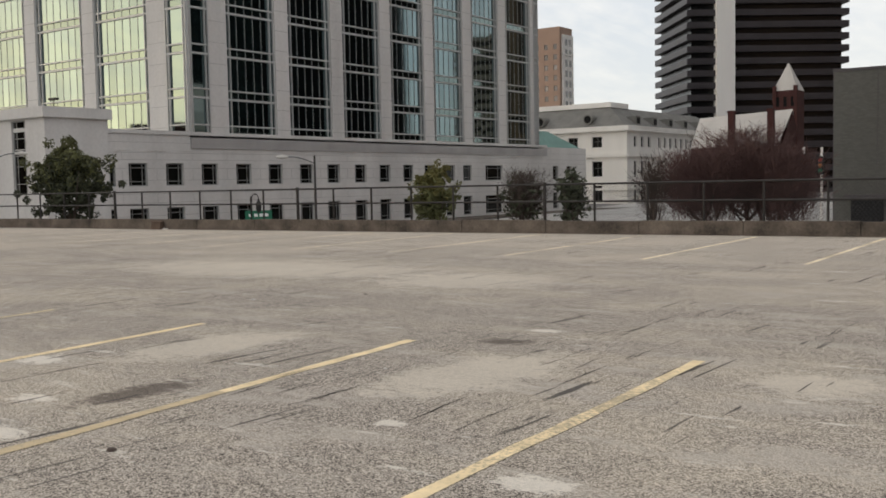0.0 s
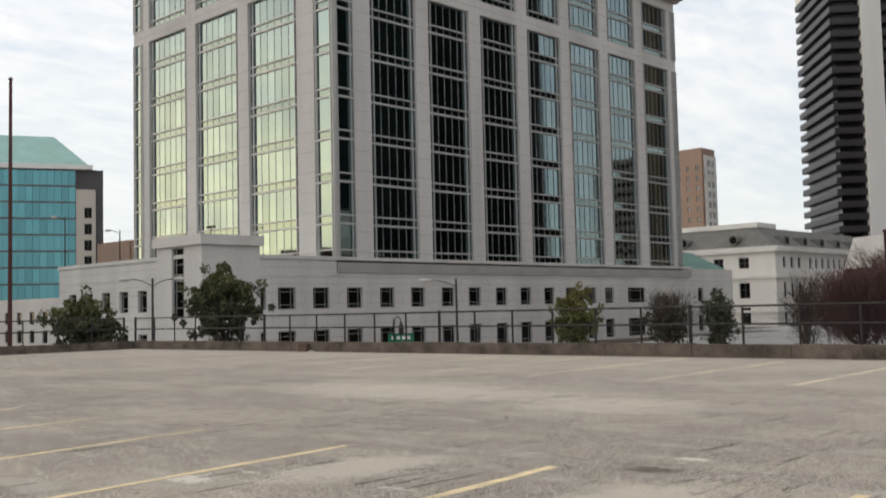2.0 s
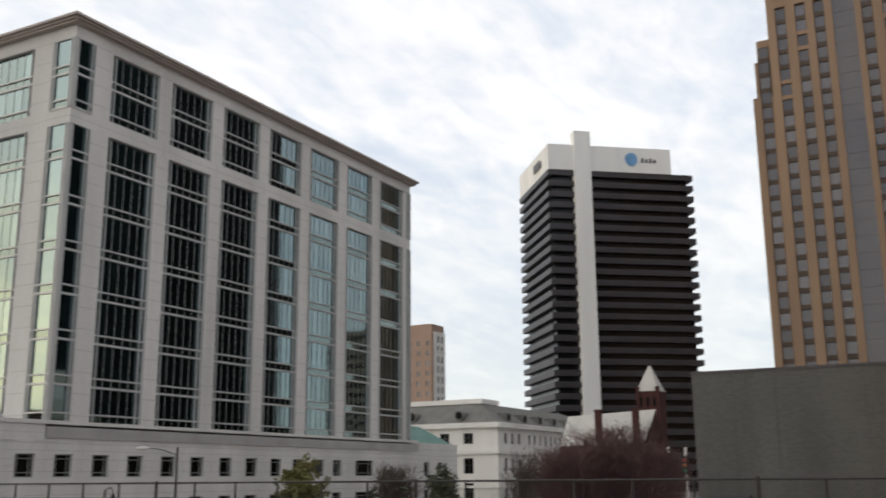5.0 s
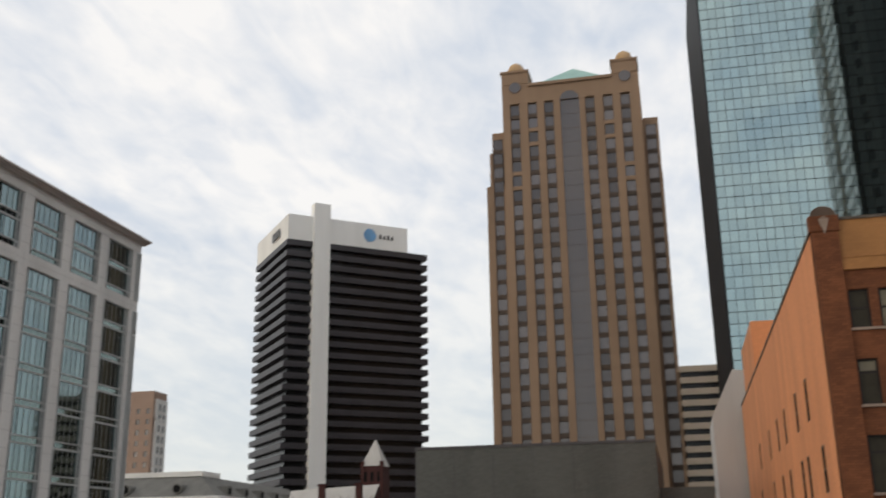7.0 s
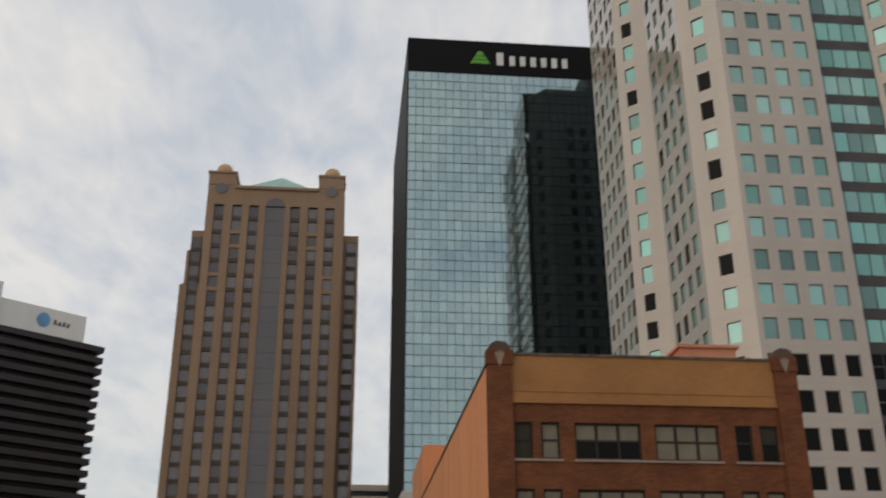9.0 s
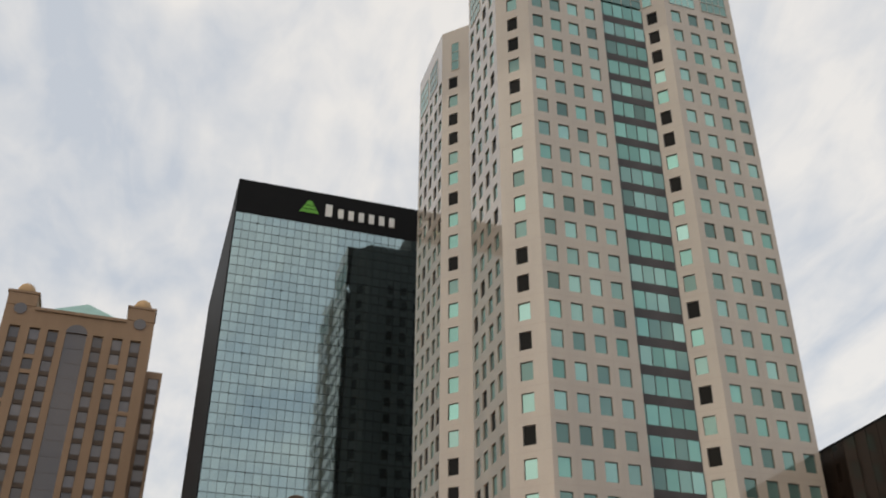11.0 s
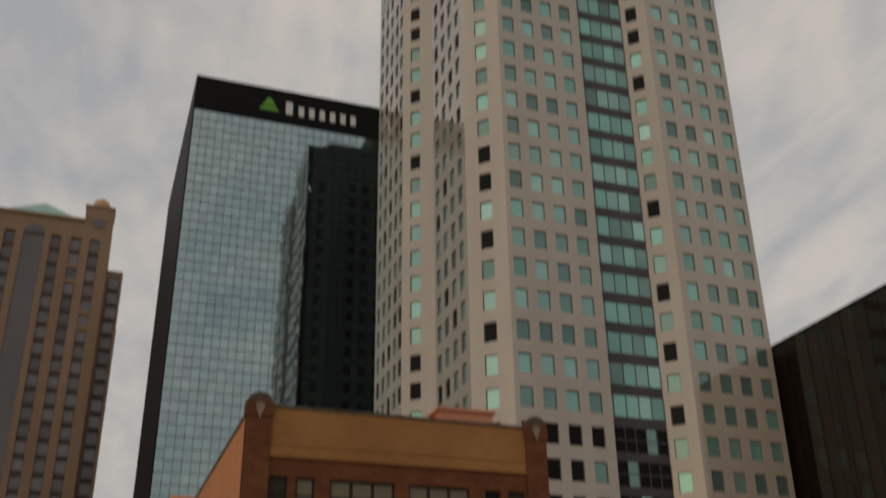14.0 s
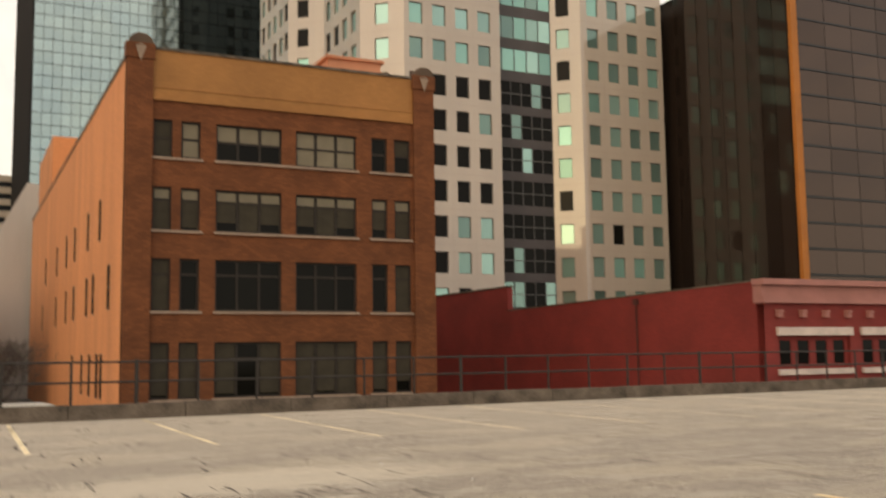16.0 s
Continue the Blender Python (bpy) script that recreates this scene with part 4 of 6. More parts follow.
def stone_tower():
    o = thing("stone_tower", "tall pinkish stone skyscraper with teal windows and chamfered corners", "skyscraper", "city towers")
    k = 3.65
    rows = [11.4 - 1.2 + 3.885 * i for i in range(-3, 27)]
    w, h = 1.6, 2.35
    frames = [M_PINK, M_GLASSTEAL]
    teal = window_mesh(w, h, 1, 1, 0.06, 0.07, "wf", [M_FRAME, M_GLASSTEAL])
    pale = window_mesh(w, h, 1, 1, 0.06, 0.07, "wfp", [M_FRAME, M_GLASSPALE])
    dark = window_mesh(w, h, 1, 1, 0.06, 0.07, "wfd", [M_FRAME, M_GLASSDARK])
    rng = random.Random(11)
    walls = Mesh()

    rear, joints = Mesh(), Mesh()

    def slab(fc, length, centers, crown, odds, into=None, top=WTOP, dim=0.0):
        sp = [(c - w / 2, c + w / 2) for c in centers]
        us, hs = lines(sp, 0, length)
        zs, open_rows = [GROUND], set()
        for z in rows:
            zs.append(z); open_rows.add(len(zs) - 1); zs.append(z + h)
        zs.append(top)
        fc.wall(walls if into is None else into, us, zs, lambda i, j: i in hs and j in open_rows, 0.28)
        for z in rows:
            for c in centers:
                q = rng.random()
                # lower rows take dark glass at random, standing in for dark reflections
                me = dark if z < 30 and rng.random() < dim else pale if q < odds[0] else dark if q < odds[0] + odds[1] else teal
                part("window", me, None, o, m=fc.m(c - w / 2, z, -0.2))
        if into is None:
            for z in rows:
                fc.block(joints, 0, z - 0.79, length, z - 0.75, 0.0, 0.004)
            for p, q in zip(centers, centers[1:]):
                fc.block(joints, (p + q) / 2 - 0.02, GROUND, (p + q) / 2 + 0.02, 114.5, 0.0, 0.003)
        for a, c, z0, z1, n in crown:
            b = Mesh()
            fc.block(b, a, z0, c, z1, 0.0, 0.03, 1)
            for i in range(n + 1):
                x = a + (c - a) * i / n
                fc.block(b, x - 0.04, z0, x + 0.04, z1, 0.03, 0.08, 0)
            for i in range(4):
                z = z0 + (z1 - z0) * i / 3
                fc.block(b, a, z - 0.05, c, z + 0.05, 0.03, 0.09, 0)
            part("crown_window", b, [M_PINK, M_GLASSTEAL], o, "large teal crown window")

    big = [(0.9, 5.3, 114.9, 120.7, 4), (6.5, 10.9, 114.9, 120.7, 4)]
    slim = [(1.8, 3.2, 115.0, 121.0, 1)]
    cols = [1.4, 4.2, 7.0, 9.8]
    r2 = math.sqrt(0.5)
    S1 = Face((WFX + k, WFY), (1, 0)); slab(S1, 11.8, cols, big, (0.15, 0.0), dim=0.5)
    CH = Face((WFX, WFY + k), (1, -1)); slab(CH, k / r2, [2.55], slim, (0.25, 0.35))
    W1 = Face((WFX, WFY + k + 11.8), (0, -1)); slab(W1, 11.8, cols, big, (0.05, 0.25))
    x2 = WFX + k + 11.8 + 10.9
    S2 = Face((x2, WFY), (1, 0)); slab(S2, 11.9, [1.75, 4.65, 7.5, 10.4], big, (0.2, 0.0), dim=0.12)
    CH2 = Face((x2 - k, WFY + k), (1, -1)); slab(CH2, k / r2, [3.0], slim, (0.3, 0.35))
    yb = WFY + k + 11.8 + 10.9
    wx = WFX - 1.1
    W2 = Face((wx, yb + 13.4), (0, -1)); slab(W2, 13.4, [1.6, 4.4, 7.2, 10.0, 12.4], big, (0.05, 0.25), top=WTOP + 0.9)
    CH3 = Face((wx, yb), (1, -1)); slab(CH3, k / r2, [2.1], slim, (0.25, 0.35), top=WTOP + 0.9)
    xe, yn = x2 + 11.9, yb + 13.4 + k
    E = Face((xe, WFY), (0, 1)); slab(E, yn - k - WFY, [2 + 3.0 * i for i in range(10)], [], (0.1, 0.1))
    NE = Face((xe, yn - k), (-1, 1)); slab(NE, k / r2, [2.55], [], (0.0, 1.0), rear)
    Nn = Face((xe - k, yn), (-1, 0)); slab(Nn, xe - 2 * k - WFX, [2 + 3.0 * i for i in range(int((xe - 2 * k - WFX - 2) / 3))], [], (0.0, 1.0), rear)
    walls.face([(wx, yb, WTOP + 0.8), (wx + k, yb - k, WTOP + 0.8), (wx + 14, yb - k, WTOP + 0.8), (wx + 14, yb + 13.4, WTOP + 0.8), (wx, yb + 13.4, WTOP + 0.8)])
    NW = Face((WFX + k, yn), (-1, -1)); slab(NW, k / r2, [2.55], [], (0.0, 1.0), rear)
    # rear stone coloured darker than the front, so its mirror image reads shaded
    part("rear_wall", rear, M_REARSHADE, o, "stone rear wall with shade put into its colour")
    # returns beside the recessed glazing
    ge, gx = WFY + 2.6, WFX + 2.6
    xs1 = WFX + k + 11.8
    walls.face([(xs1, WFY, GROUND), (xs1, ge + 2, GROUND), (xs1, ge + 2, WTOP), (xs1, WFY, WTOP)])
    ys1 = WFY + k + 11.8
    walls.face([(WFX + 5, ys1, GROUND), (WFX, ys1, GROUND), (WFX, ys1, WTOP), (WFX + 5, ys1, WTOP)])
    roof = [(WFX + k, WFY), (xs1, WFY), (xs1, ge + 1), (x2 - k, ge + 1), (x2, WFY), (xe, WFY), (xe, yn - k), (xe - k, yn), (WFX + k, yn), (WFX, yn - k), (WFX, yb), (gx + 1, yb - k), (gx + 1, ys1), (WFX, ys1), (WFX, WFY + k)]
    walls.face([(x, y, WTOP - 0.6) for x, y in roof])
    part("wall", walls, M_PINK, o)
    part("jointing", joints, M_JOINT, o)["kind"] = "stuff"
    part("interior", Mesh().box(WFX + 5.2, WFY + 5.2, GROUND, xe - 5, yn - 5, WTOP - 1), M_BLACK, o)
    # recessed glazed shaft on the south side
    G = Face((xs1, ge), (1, 0))
    gl = x2 - 2.6 - xs1
    for i, z in enumerate(rows):
        lower = z < 33
        n = 6 if lower else 5
        sill = 0.5 if lower else 0.75
        bay = part("glazed_bay", shared(("bay", lower), lambda: Mesh().box(0, -0.05, -0.55, gl, 0.3, sill).data("glazed_bay", [M_CHAR])), None, o, "dark spandrel band with teal glazing over it", m=G.m(0, z))
        mull = shared(("bay_mullion", lower), lambda: Mesh().box(-0.04, -0.07, sill, 0.04, 0.0, 3.335).data("mullion", [M_FRAME]))
        glz = shared(("bay_pane", lower), lambda: Mesh().face([(0, 0, sill), (gl / n, 0, sill), (gl / n, 0, 3.335), (0, 0, 3.335)]).data("pane", [M_GLASSDARK if lower else M_GLASSTEAL]))
        glt = shared(("bay_pane_pale", lower), lambda: Mesh().face([(0, 0, sill), (gl / n, 0, sill), (gl / n, 0, 3.335), (0, 0, 3.335)]).data("pane", [M_GLASSTEAL if lower else M_GLASSPALE]))
        for q in range(n + 1):
            part("mullion", mull, None, bay, m=Matrix.Translation((gl * q / n, 0, 0)))
        if lower:
            part("transom", shared("bay_transom", lambda: Mesh().box(0, -0.06, 1.85, gl, 0.0, 1.95).data("transom", [M_FRAME])), None, bay)
        lit = rng.random() < 0.5
        for q in range(n):
            part("pane", glt if (rng.random() < (0.35 if lower else 0.85 if lit else 0.15)) else glz, None, bay, m=Matrix.Translation((gl * q / n, 0.01, 0)))
    b = Mesh()
    G.block(b, 0, 115.0, gl, 119.6, -0.3, 0.0)
    bay = part("glazed_bay", b, M_GLASSTEAL, o, "teal crown glazing in the recess")
    for q in range(6):
        b = Mesh()
        G.block(b, gl * q / 5 - 0.04, 115.0, gl * q / 5 + 0.04, 119.6, 0, 0.07)
        part("mullion", b, M_PINK, bay)
    for z in (116.5, 118.0):
        b = Mesh()
        G.block(b, 0, z, gl, z + 0.1, 0, 0.06)
        part("transom", b, M_PINK, bay)
    b = Mesh()
    G.block(b, 0, 119.6, gl, WTOP - 0.4, -0.3, 0.1)
    part("recess_head", b, M_CHAR, o, "dark panel over the crown glazing")
    GW = Face((gx, yb - k + 0.5), (0, -1))
    b = Mesh()
    GW.block(b, 0, GROUND, yb - k - ys1 + 0.4, WTOP - 1, -0.3, 0.0)
    part("recess_wall", b, M_CHAR, o)
    # added box, hidden from the camera, raises the tower's dark mirror image
    part("roof_plant_room", Mesh().box(52, 108, WTOP - 0.6, 80, yn - 1.0, 130.5), M_REARSHADE, o, "added unseen rooftop box that heightens the dark reflection")
    # roof sign: dark box with pale bars
    sx0, sx1, sy = 44.9, 74.8, 100.0
    b = Mesh()
    b.box(sx0, sy, WTOP - 0.6, sx1, sy + 7.9, 129.7).box(sx0, sy + 7.9, WTOP - 0.6, 51.9, sy + 26, 129.7)
    part("sign_box", b, M_CHAR, o, "dark rooftop sign box")
    sgn = Face((sx0, sy), (1, 0))
    for i in range(10):
        a = 2.2 + 2.75 * i + (1.0 if i > 4 else 0)
        if a + 1.9 > sx1 - sx0:
            break
        part("sign_bar", ring(1.7, 3.6, 0.34, -0.2, 0.2).data("sign_bar", [M_SIGNWHITE]), None, o, "white raised sign shape", m=sgn.m(a, 125.6, 0.2))
    sgw = Face((sx0, sy + 26), (0, -1))
    for i in range(7):
        part("sign_bar", ring(1.7, 3.6, 0.34, -0.2, 0.2).data("sign_bar", [M_SIGNWHITE]), None, o, "white raised sign shape", m=sgw.m(2 + 3 * i, 125.6, 0.2))


stone_tower()


# ---- orange and brown brick loft building ----
def loft_building():
    o = thing("brick_building", "four-storey brown brick loft building with orange painted side", "building", "city buildings")
    Y, X0, X1, H = 57.0, 8.2, 27.15, 19.1
    fr = Face((X0, Y), (1, 0))
    rows = [(12.9, 15.05), (8.75, 11.2), (4.2, 7.15), (-0.7, 2.45)]
    spans = [(1.55, 2.6), (3.1, 4.2), (5.1, 9.02), (9.88, 13.75), (14.75, 15.8), (16.28, 17.38)]
    us, hs = lines(spans, 0, X1 - X0)
    zs, op = [GROUND], set()
    for z0, z1 in reversed(rows):
        zs.append(z0); op.add(len(zs) - 1); zs.append(z1)
    zs.append(16.15)
    b = Mesh()
    fr.wall(b, us, zs, lambda i, j: i in hs and j in op, 0.3)
    part("front_wall", b, M_BRICK, o)
    b = Mesh()
    fr.block(b, 1.45, 16.15, 17.55, 19.05, -0.4, 0.06)
    part("parapet", b, M_OCHRE, o, "ochre glazed brick parapet")
    for z0, z1, d in ((16.15, 16.32, 0.16), (16.85, 16.93, 0.1)):
        b = Mesh()
        fr.block(b, 1.45, z0, 17.55, z1, 0.06, d)
        part("moulding", b, M_OCHRE, o)
    b = Mesh()
    fr.block(b, 1.45, 19.05, 17.55, 19.2, -0.5, 0.14)
    part("coping", b, M_CURB, o)
    for a, c in ((0.0, 1.45), (17.55, 18.95)):
        b = Mesh()
        fr.block(b, a, GROUND, c, 18.4, -0.35, 0.25)
        fr.block(b, a - 0.08, 18.4, c + 0.08, 19.3, -0.4, 0.33)
        part("pilaster", b, M_BRICK, o)
        b = Mesh()
        m = (a + c) / 2
        n = 10
        for q in range(n):
            t0, t1 = math.pi * q / n, math.pi * (q + 1) / n
            r = 0.68
            p = [fr.p(m + r * math.cos(t0), 19.3 + 0.55 * math.sin(t0), 0.33), fr.p(m + r * math.cos(t1), 19.3 + 0.55 * math.sin(t1), 0.33)]
            p2 = [x - fr.n * 0.75 for x in p]
            b.face([p[0], p2[0], p2[1], p[1]])
            b.face([fr.p(m, 19.3, 0.33), p[0], p[1]])
        part("cap", b, M_STONECAP, o, "rounded dark terracotta cap")
        b = Mesh()
        b.face([fr.p(m - 0.3, 19.1, 0.36), fr.p(m, 18.2, 0.36), fr.p(m + 0.3, 19.1, 0.36), fr.p(m, 19.25, 0.44)])
        b.face([fr.p(m - 0.3, 19.1, 0.36), fr.p(m - 0.12, 18.5, 0.4), fr.p(m, 18.2, 0.36)])
        part("shield", b, M_SILL, o, "pale stone shield ornament")
    for z0, z1 in rows:
        b = Mesh()
        for a, c in ((1.45, 4.35), (5.0, 13.9), (14.6, 17.5)):
            fr.block(b, a, z0 - 0.14, c, z0, -0.1, 0.12)
        part("sill", b, M_SILL, o, "weathered stone sill")
    rng = random.Random(5)
    for ri, (z0, z1) in enumerate(rows):
        for a, c in spans:
            wd, ht = c - a, z1 - z0
            n = 3 if wd > 2 else 1
            win = window(o, fr.m(a, z0, -0.2), wd, ht, tuple(wd * q / n for q in range(1, n)), (ht * (0.52 if ri == 0 else 0.7),), M_SASH, M_GLASSDARK, 0.13, 0.12, True, rng)
            if ri == 2 and wd < 2.2 and a > 3 and a < 5 or (ri == 2 and wd > 2):
                continue
            # pale strips imitate sky reflected in the second row's upper lights
            for q in range(n if ri == 1 else 0):
                up = Mesh().box(wd * q / n + 0.1, -0.03, ht * 0.74, wd * (q + 1) / n - 0.1, -0.018, ht - 0.14)
                part("blind", up, M_BLINDGLARE, win, "pale strip imitating sky reflection in the upper light")
            for q in range(n):
                drop = rng.choice((0.8, 0.95, 1.0)) if ri else (1.0 if a > 9 and a < 14 or a < 4.3 else 0.5)
                bl = Mesh().box(wd * q / n + 0.1, -0.012, ht * (1 - drop) + 0.08, wd * (q + 1) / n - 0.1, 0.0, ht - 0.1)
                if ri == 0 and (a > 2.7 and a < 14):
                    part("blind", bl, M_BLINDGLARE, win, "pale lowered blind")
                elif rng.random() < 0.8:
                    part("curtain", bl, M_CURTAIN, win, "dim olive curtain behind the glass")
    # orange side, roof and rear
    sd = Face((X0, 131.0), (0, -1))
    b = Mesh()
    ys = [67.2, 73.5, 82.0, 88.3, 97.0, 109.0]
    y2 = [62.6, 70.0, 73.6, 82.0, 88.0, 97.0, 112.0]
    D = 131.0 - Y

    def side(spans_y, z0, z1, lo, hi):
        sp = sorted((131.0 - y - 0.75, 131.0 - y + 0.75) for y in spans_y)
        us, hs = lines(sp, 0.0, D)
        sd.wall(b, us, [lo, z0, z1, hi], lambda i, j: i in hs and j == 1, 0.16)
        for a, c in sp:
            window(o, sd.m(a, z0, -0.08), 1.5, z1 - z0, (), ((z1 - z0) / 2,), M_TANDARK, M_GLASSDARK)

    side(ys, 9.1, 11.8, 8.2, 18.4)
    side(y2, 4.5, 7.2, 3.6, 8.2)
    side([65.3, 67.3, 71.2, 75.6, 82.0], -0.9, 1.9, GROUND, 3.6)
    b.box(X0 + 0.02, Y + 0.4, 17.2, X1, 131, 17.6)
    b.box(X1 - 0.3, Y + 0.4, GROUND, X1, 131, 18.2)
    b.box(X0 + 0.35, 130.8, GROUND, X1, 131.1, 18.2)
    part("side_wall", b, M_ORANGE, o, "orange painted side wall")
    b = Mesh()
    sd.block(b, 0, 18.4, D - 0.3, 18.62, -0.35, 0.06)
    part("coping", b, M_CURB, o)
    b = Mesh().box(X0 + 0.03, 105, 17.5, X0 + 12, 122, 23.7)
    part("penthouse", b, M_ORANGE, o, "orange painted rooftop penthouse")
    b = Mesh().box(22.6, 64, 17.5, 26.5, 68, 22.05).box(22.4, 63.8, 22.05, 26.7, 68.2, 22.25)
    part("stair_head", b, M_HEAD, o, "small faded orange rooftop stair head")
    part("interior", Mesh().box(X0 + 0.8, Y + 1.0, GROUND, X1 - 0.5, 130, 17), M_BLACK, o)


loft_building()


# ---- long red shop building ----
def red_shop():
    o = thing("shop_building", "long dark red painted brick shop with pink cornice", "building", "city buildings")
    X, Y, Hh = 43.55, 45.6, 5.75
    b = Mesh()
    b.box(X, Y + 0.6, GROUND, X + 32, 76.5, 5.1)
    part("side_wall", b, M_RED, o)
    part("rear_block", Mesh().box(X, 76.5, GROUND, X + 0.5, 93.8, 7.35).box(X + 0.5, 76.5, GROUND, X + 28, 93.8, 4.9), M_RED, o, "raised rear wall of the red shop")
    # the parapet rises towards the street
    slope = Mesh()
    for lo, hi, x0, x1 in ((5.1, 0.0, X, X + 0.3), (0.0, 0.1, X - 0.05, X + 0.35)):
        k = len(slope.v)
        for y, z in ((Y + 0.6, 5.74), (76.5, 5.26)):
            za, zb = (lo, z) if hi == 0.0 else (z, z + hi)
            slope.v += [(x0, y, za), (x1, y, za), (x1, y, zb), (x0, y, zb)]
        slope.f += [(k, k + 1, k + 2, k + 3), (k + 7, k + 6, k + 5, k + 4)] + [(k + i, k + 4 + i, k + 4 + (i + 1) % 4, k + (i + 1) % 4) for i in range(4)]
        slope.m += [0 if hi == 0.0 else 1] * 6
    part("parapet", slope, [M_RED, M_CURB], o)
    b = Mesh().box(X - 0.06, 76.4, 7.35, X + 0.56, 93.9, 7.5)
    part("coping", b, M_CURB, o)
    fr = Face((X, Y), (1, 0))
    sp = [(1.0 + 7.0 * i, 7.0 + 7.0 * i) for i in range(4)]
    us, hs = lines(sp, 0, 32)
    b = Mesh()
    fr.wall(b, us, [GROUND, 0.42, 2.45, 4.3], lambda i, j: i in hs and j == 1, 0.4)
    fr.block(b, 0, 4.3, 32, 4.4, -0.6, 0.0)
    part("front_wall", b, M_RED, o)
    b = Mesh()
    fr.block(b, -0.35, 5.5, 32, 5.85, -0.6, 0.45)
    part("cornice", b, M_PINKTRIM, o, "dusty pink moulded cornice")
    for nm, z0, z1, d in (("frieze", 4.75, 5.5, 0.12), ("architrave", 4.4, 4.75, 0.3)):
        b = Mesh()
        fr.block(b, -0.25, z0, 32, z1, -0.6, d)
        part(nm, b, M_PINKTRIM, o, "dusty pink painted band")
    br = Mesh()
    br.box(0, -0.3, 0, 0.35, 0.0, 0.45).box(0.05, -0.42, 0.3, 0.3, -0.3, 0.45)
    brm = br.data("bracket", [M_PINKTRIM])
    for i in range(16):
        part("bracket", brm, None, o, m=fr.m(0.9 + 1.9 * i, 3.55, 0.0))
    for a, c in sp:
        b = Mesh()
        fr.block(b, a - 0.1, 2.45, c + 0.1, 2.95, -0.2, 0.22)
        part("lintel", b, M_LINTEL, o, "pale painted lintel")
        b = Mesh()
        fr.block(b, a - 0.1, 0.08, c + 0.1, 0.42, -0.2, 0.2)
        part("sill", b, M_LINTEL, o, "pale painted sill")
        part("window", window_mesh(c - a, 2.03, 4, 1, 0.55, 0.3, "red", [M_RED, M_GLASSDARK]), None, o, m=fr.m(a, 0.42, -0.25))
    part("pipe", Mesh().tube((X - 0.08, 58, GROUND), (X - 0.08, 58, 5.3), 0.06).box(X - 0.25, 57.8, 4.9, X, 58.2, 5.3), M_CHURCH, o, "dark red downpipe")


red_shop()


# ---- dark glass block with an orange corner strip ----
def dark_block():
    o = thing("dark_office_block", "black and bronze glass office block with orange corner strip", "building", "city buildings")
    X, Y, H = 79.0, 76.8, 45.2
    part("wall", Mesh().box(X, Y, GROUND, X + 45, 104.0, H), M_BLACK, o)
    w = Face((X, 104.0), (0, -1))
    for i in range(13):
        b = Mesh()
        w.block(b, 2.05 * i + 0.03, GROUND, 2.05 * i + 2.0, H - 0.4, 0.0, 0.08)
        part("panel", b, M_DKSIDE, o)
    s = Face((X, Y), (1, 0))
    part("corner_strip", Mesh().box(X - 0.12, Y - 0.12, GROUND, X + 0.75, Y + 0.35, H + 0.1), M_AMBER, o, "orange metal corner strip")
    floors = int((H - GROUND) / 2.75)
    pane = Mesh()
    pane.face([(0, 0, 0), (3.92, 0.012, 0), (3.92, 0.0, 2.47), (0, 0.012, 2.47)])
    pm = pane.data("pane", [M_DKPANEL])
    for j in range(floors):
        z = H - 2.75 * (j + 1)
        b = Mesh()
        s.block(b, 0.8, z + 2.5, 45, z + 2.72, 0.0, 0.12)
        part("spandrel", b, M_VOID, o)
        for i in range(11):
            part("pane", pm, None, o, m=s.m(0.85 + 4.0 * i, z, 0.04))
    b = Mesh()
    s.block(b, 8, H, 40, H + 1.4, -6, -0.8)
    part("roof_plant", b, M_CHAR, o)


dark_block()


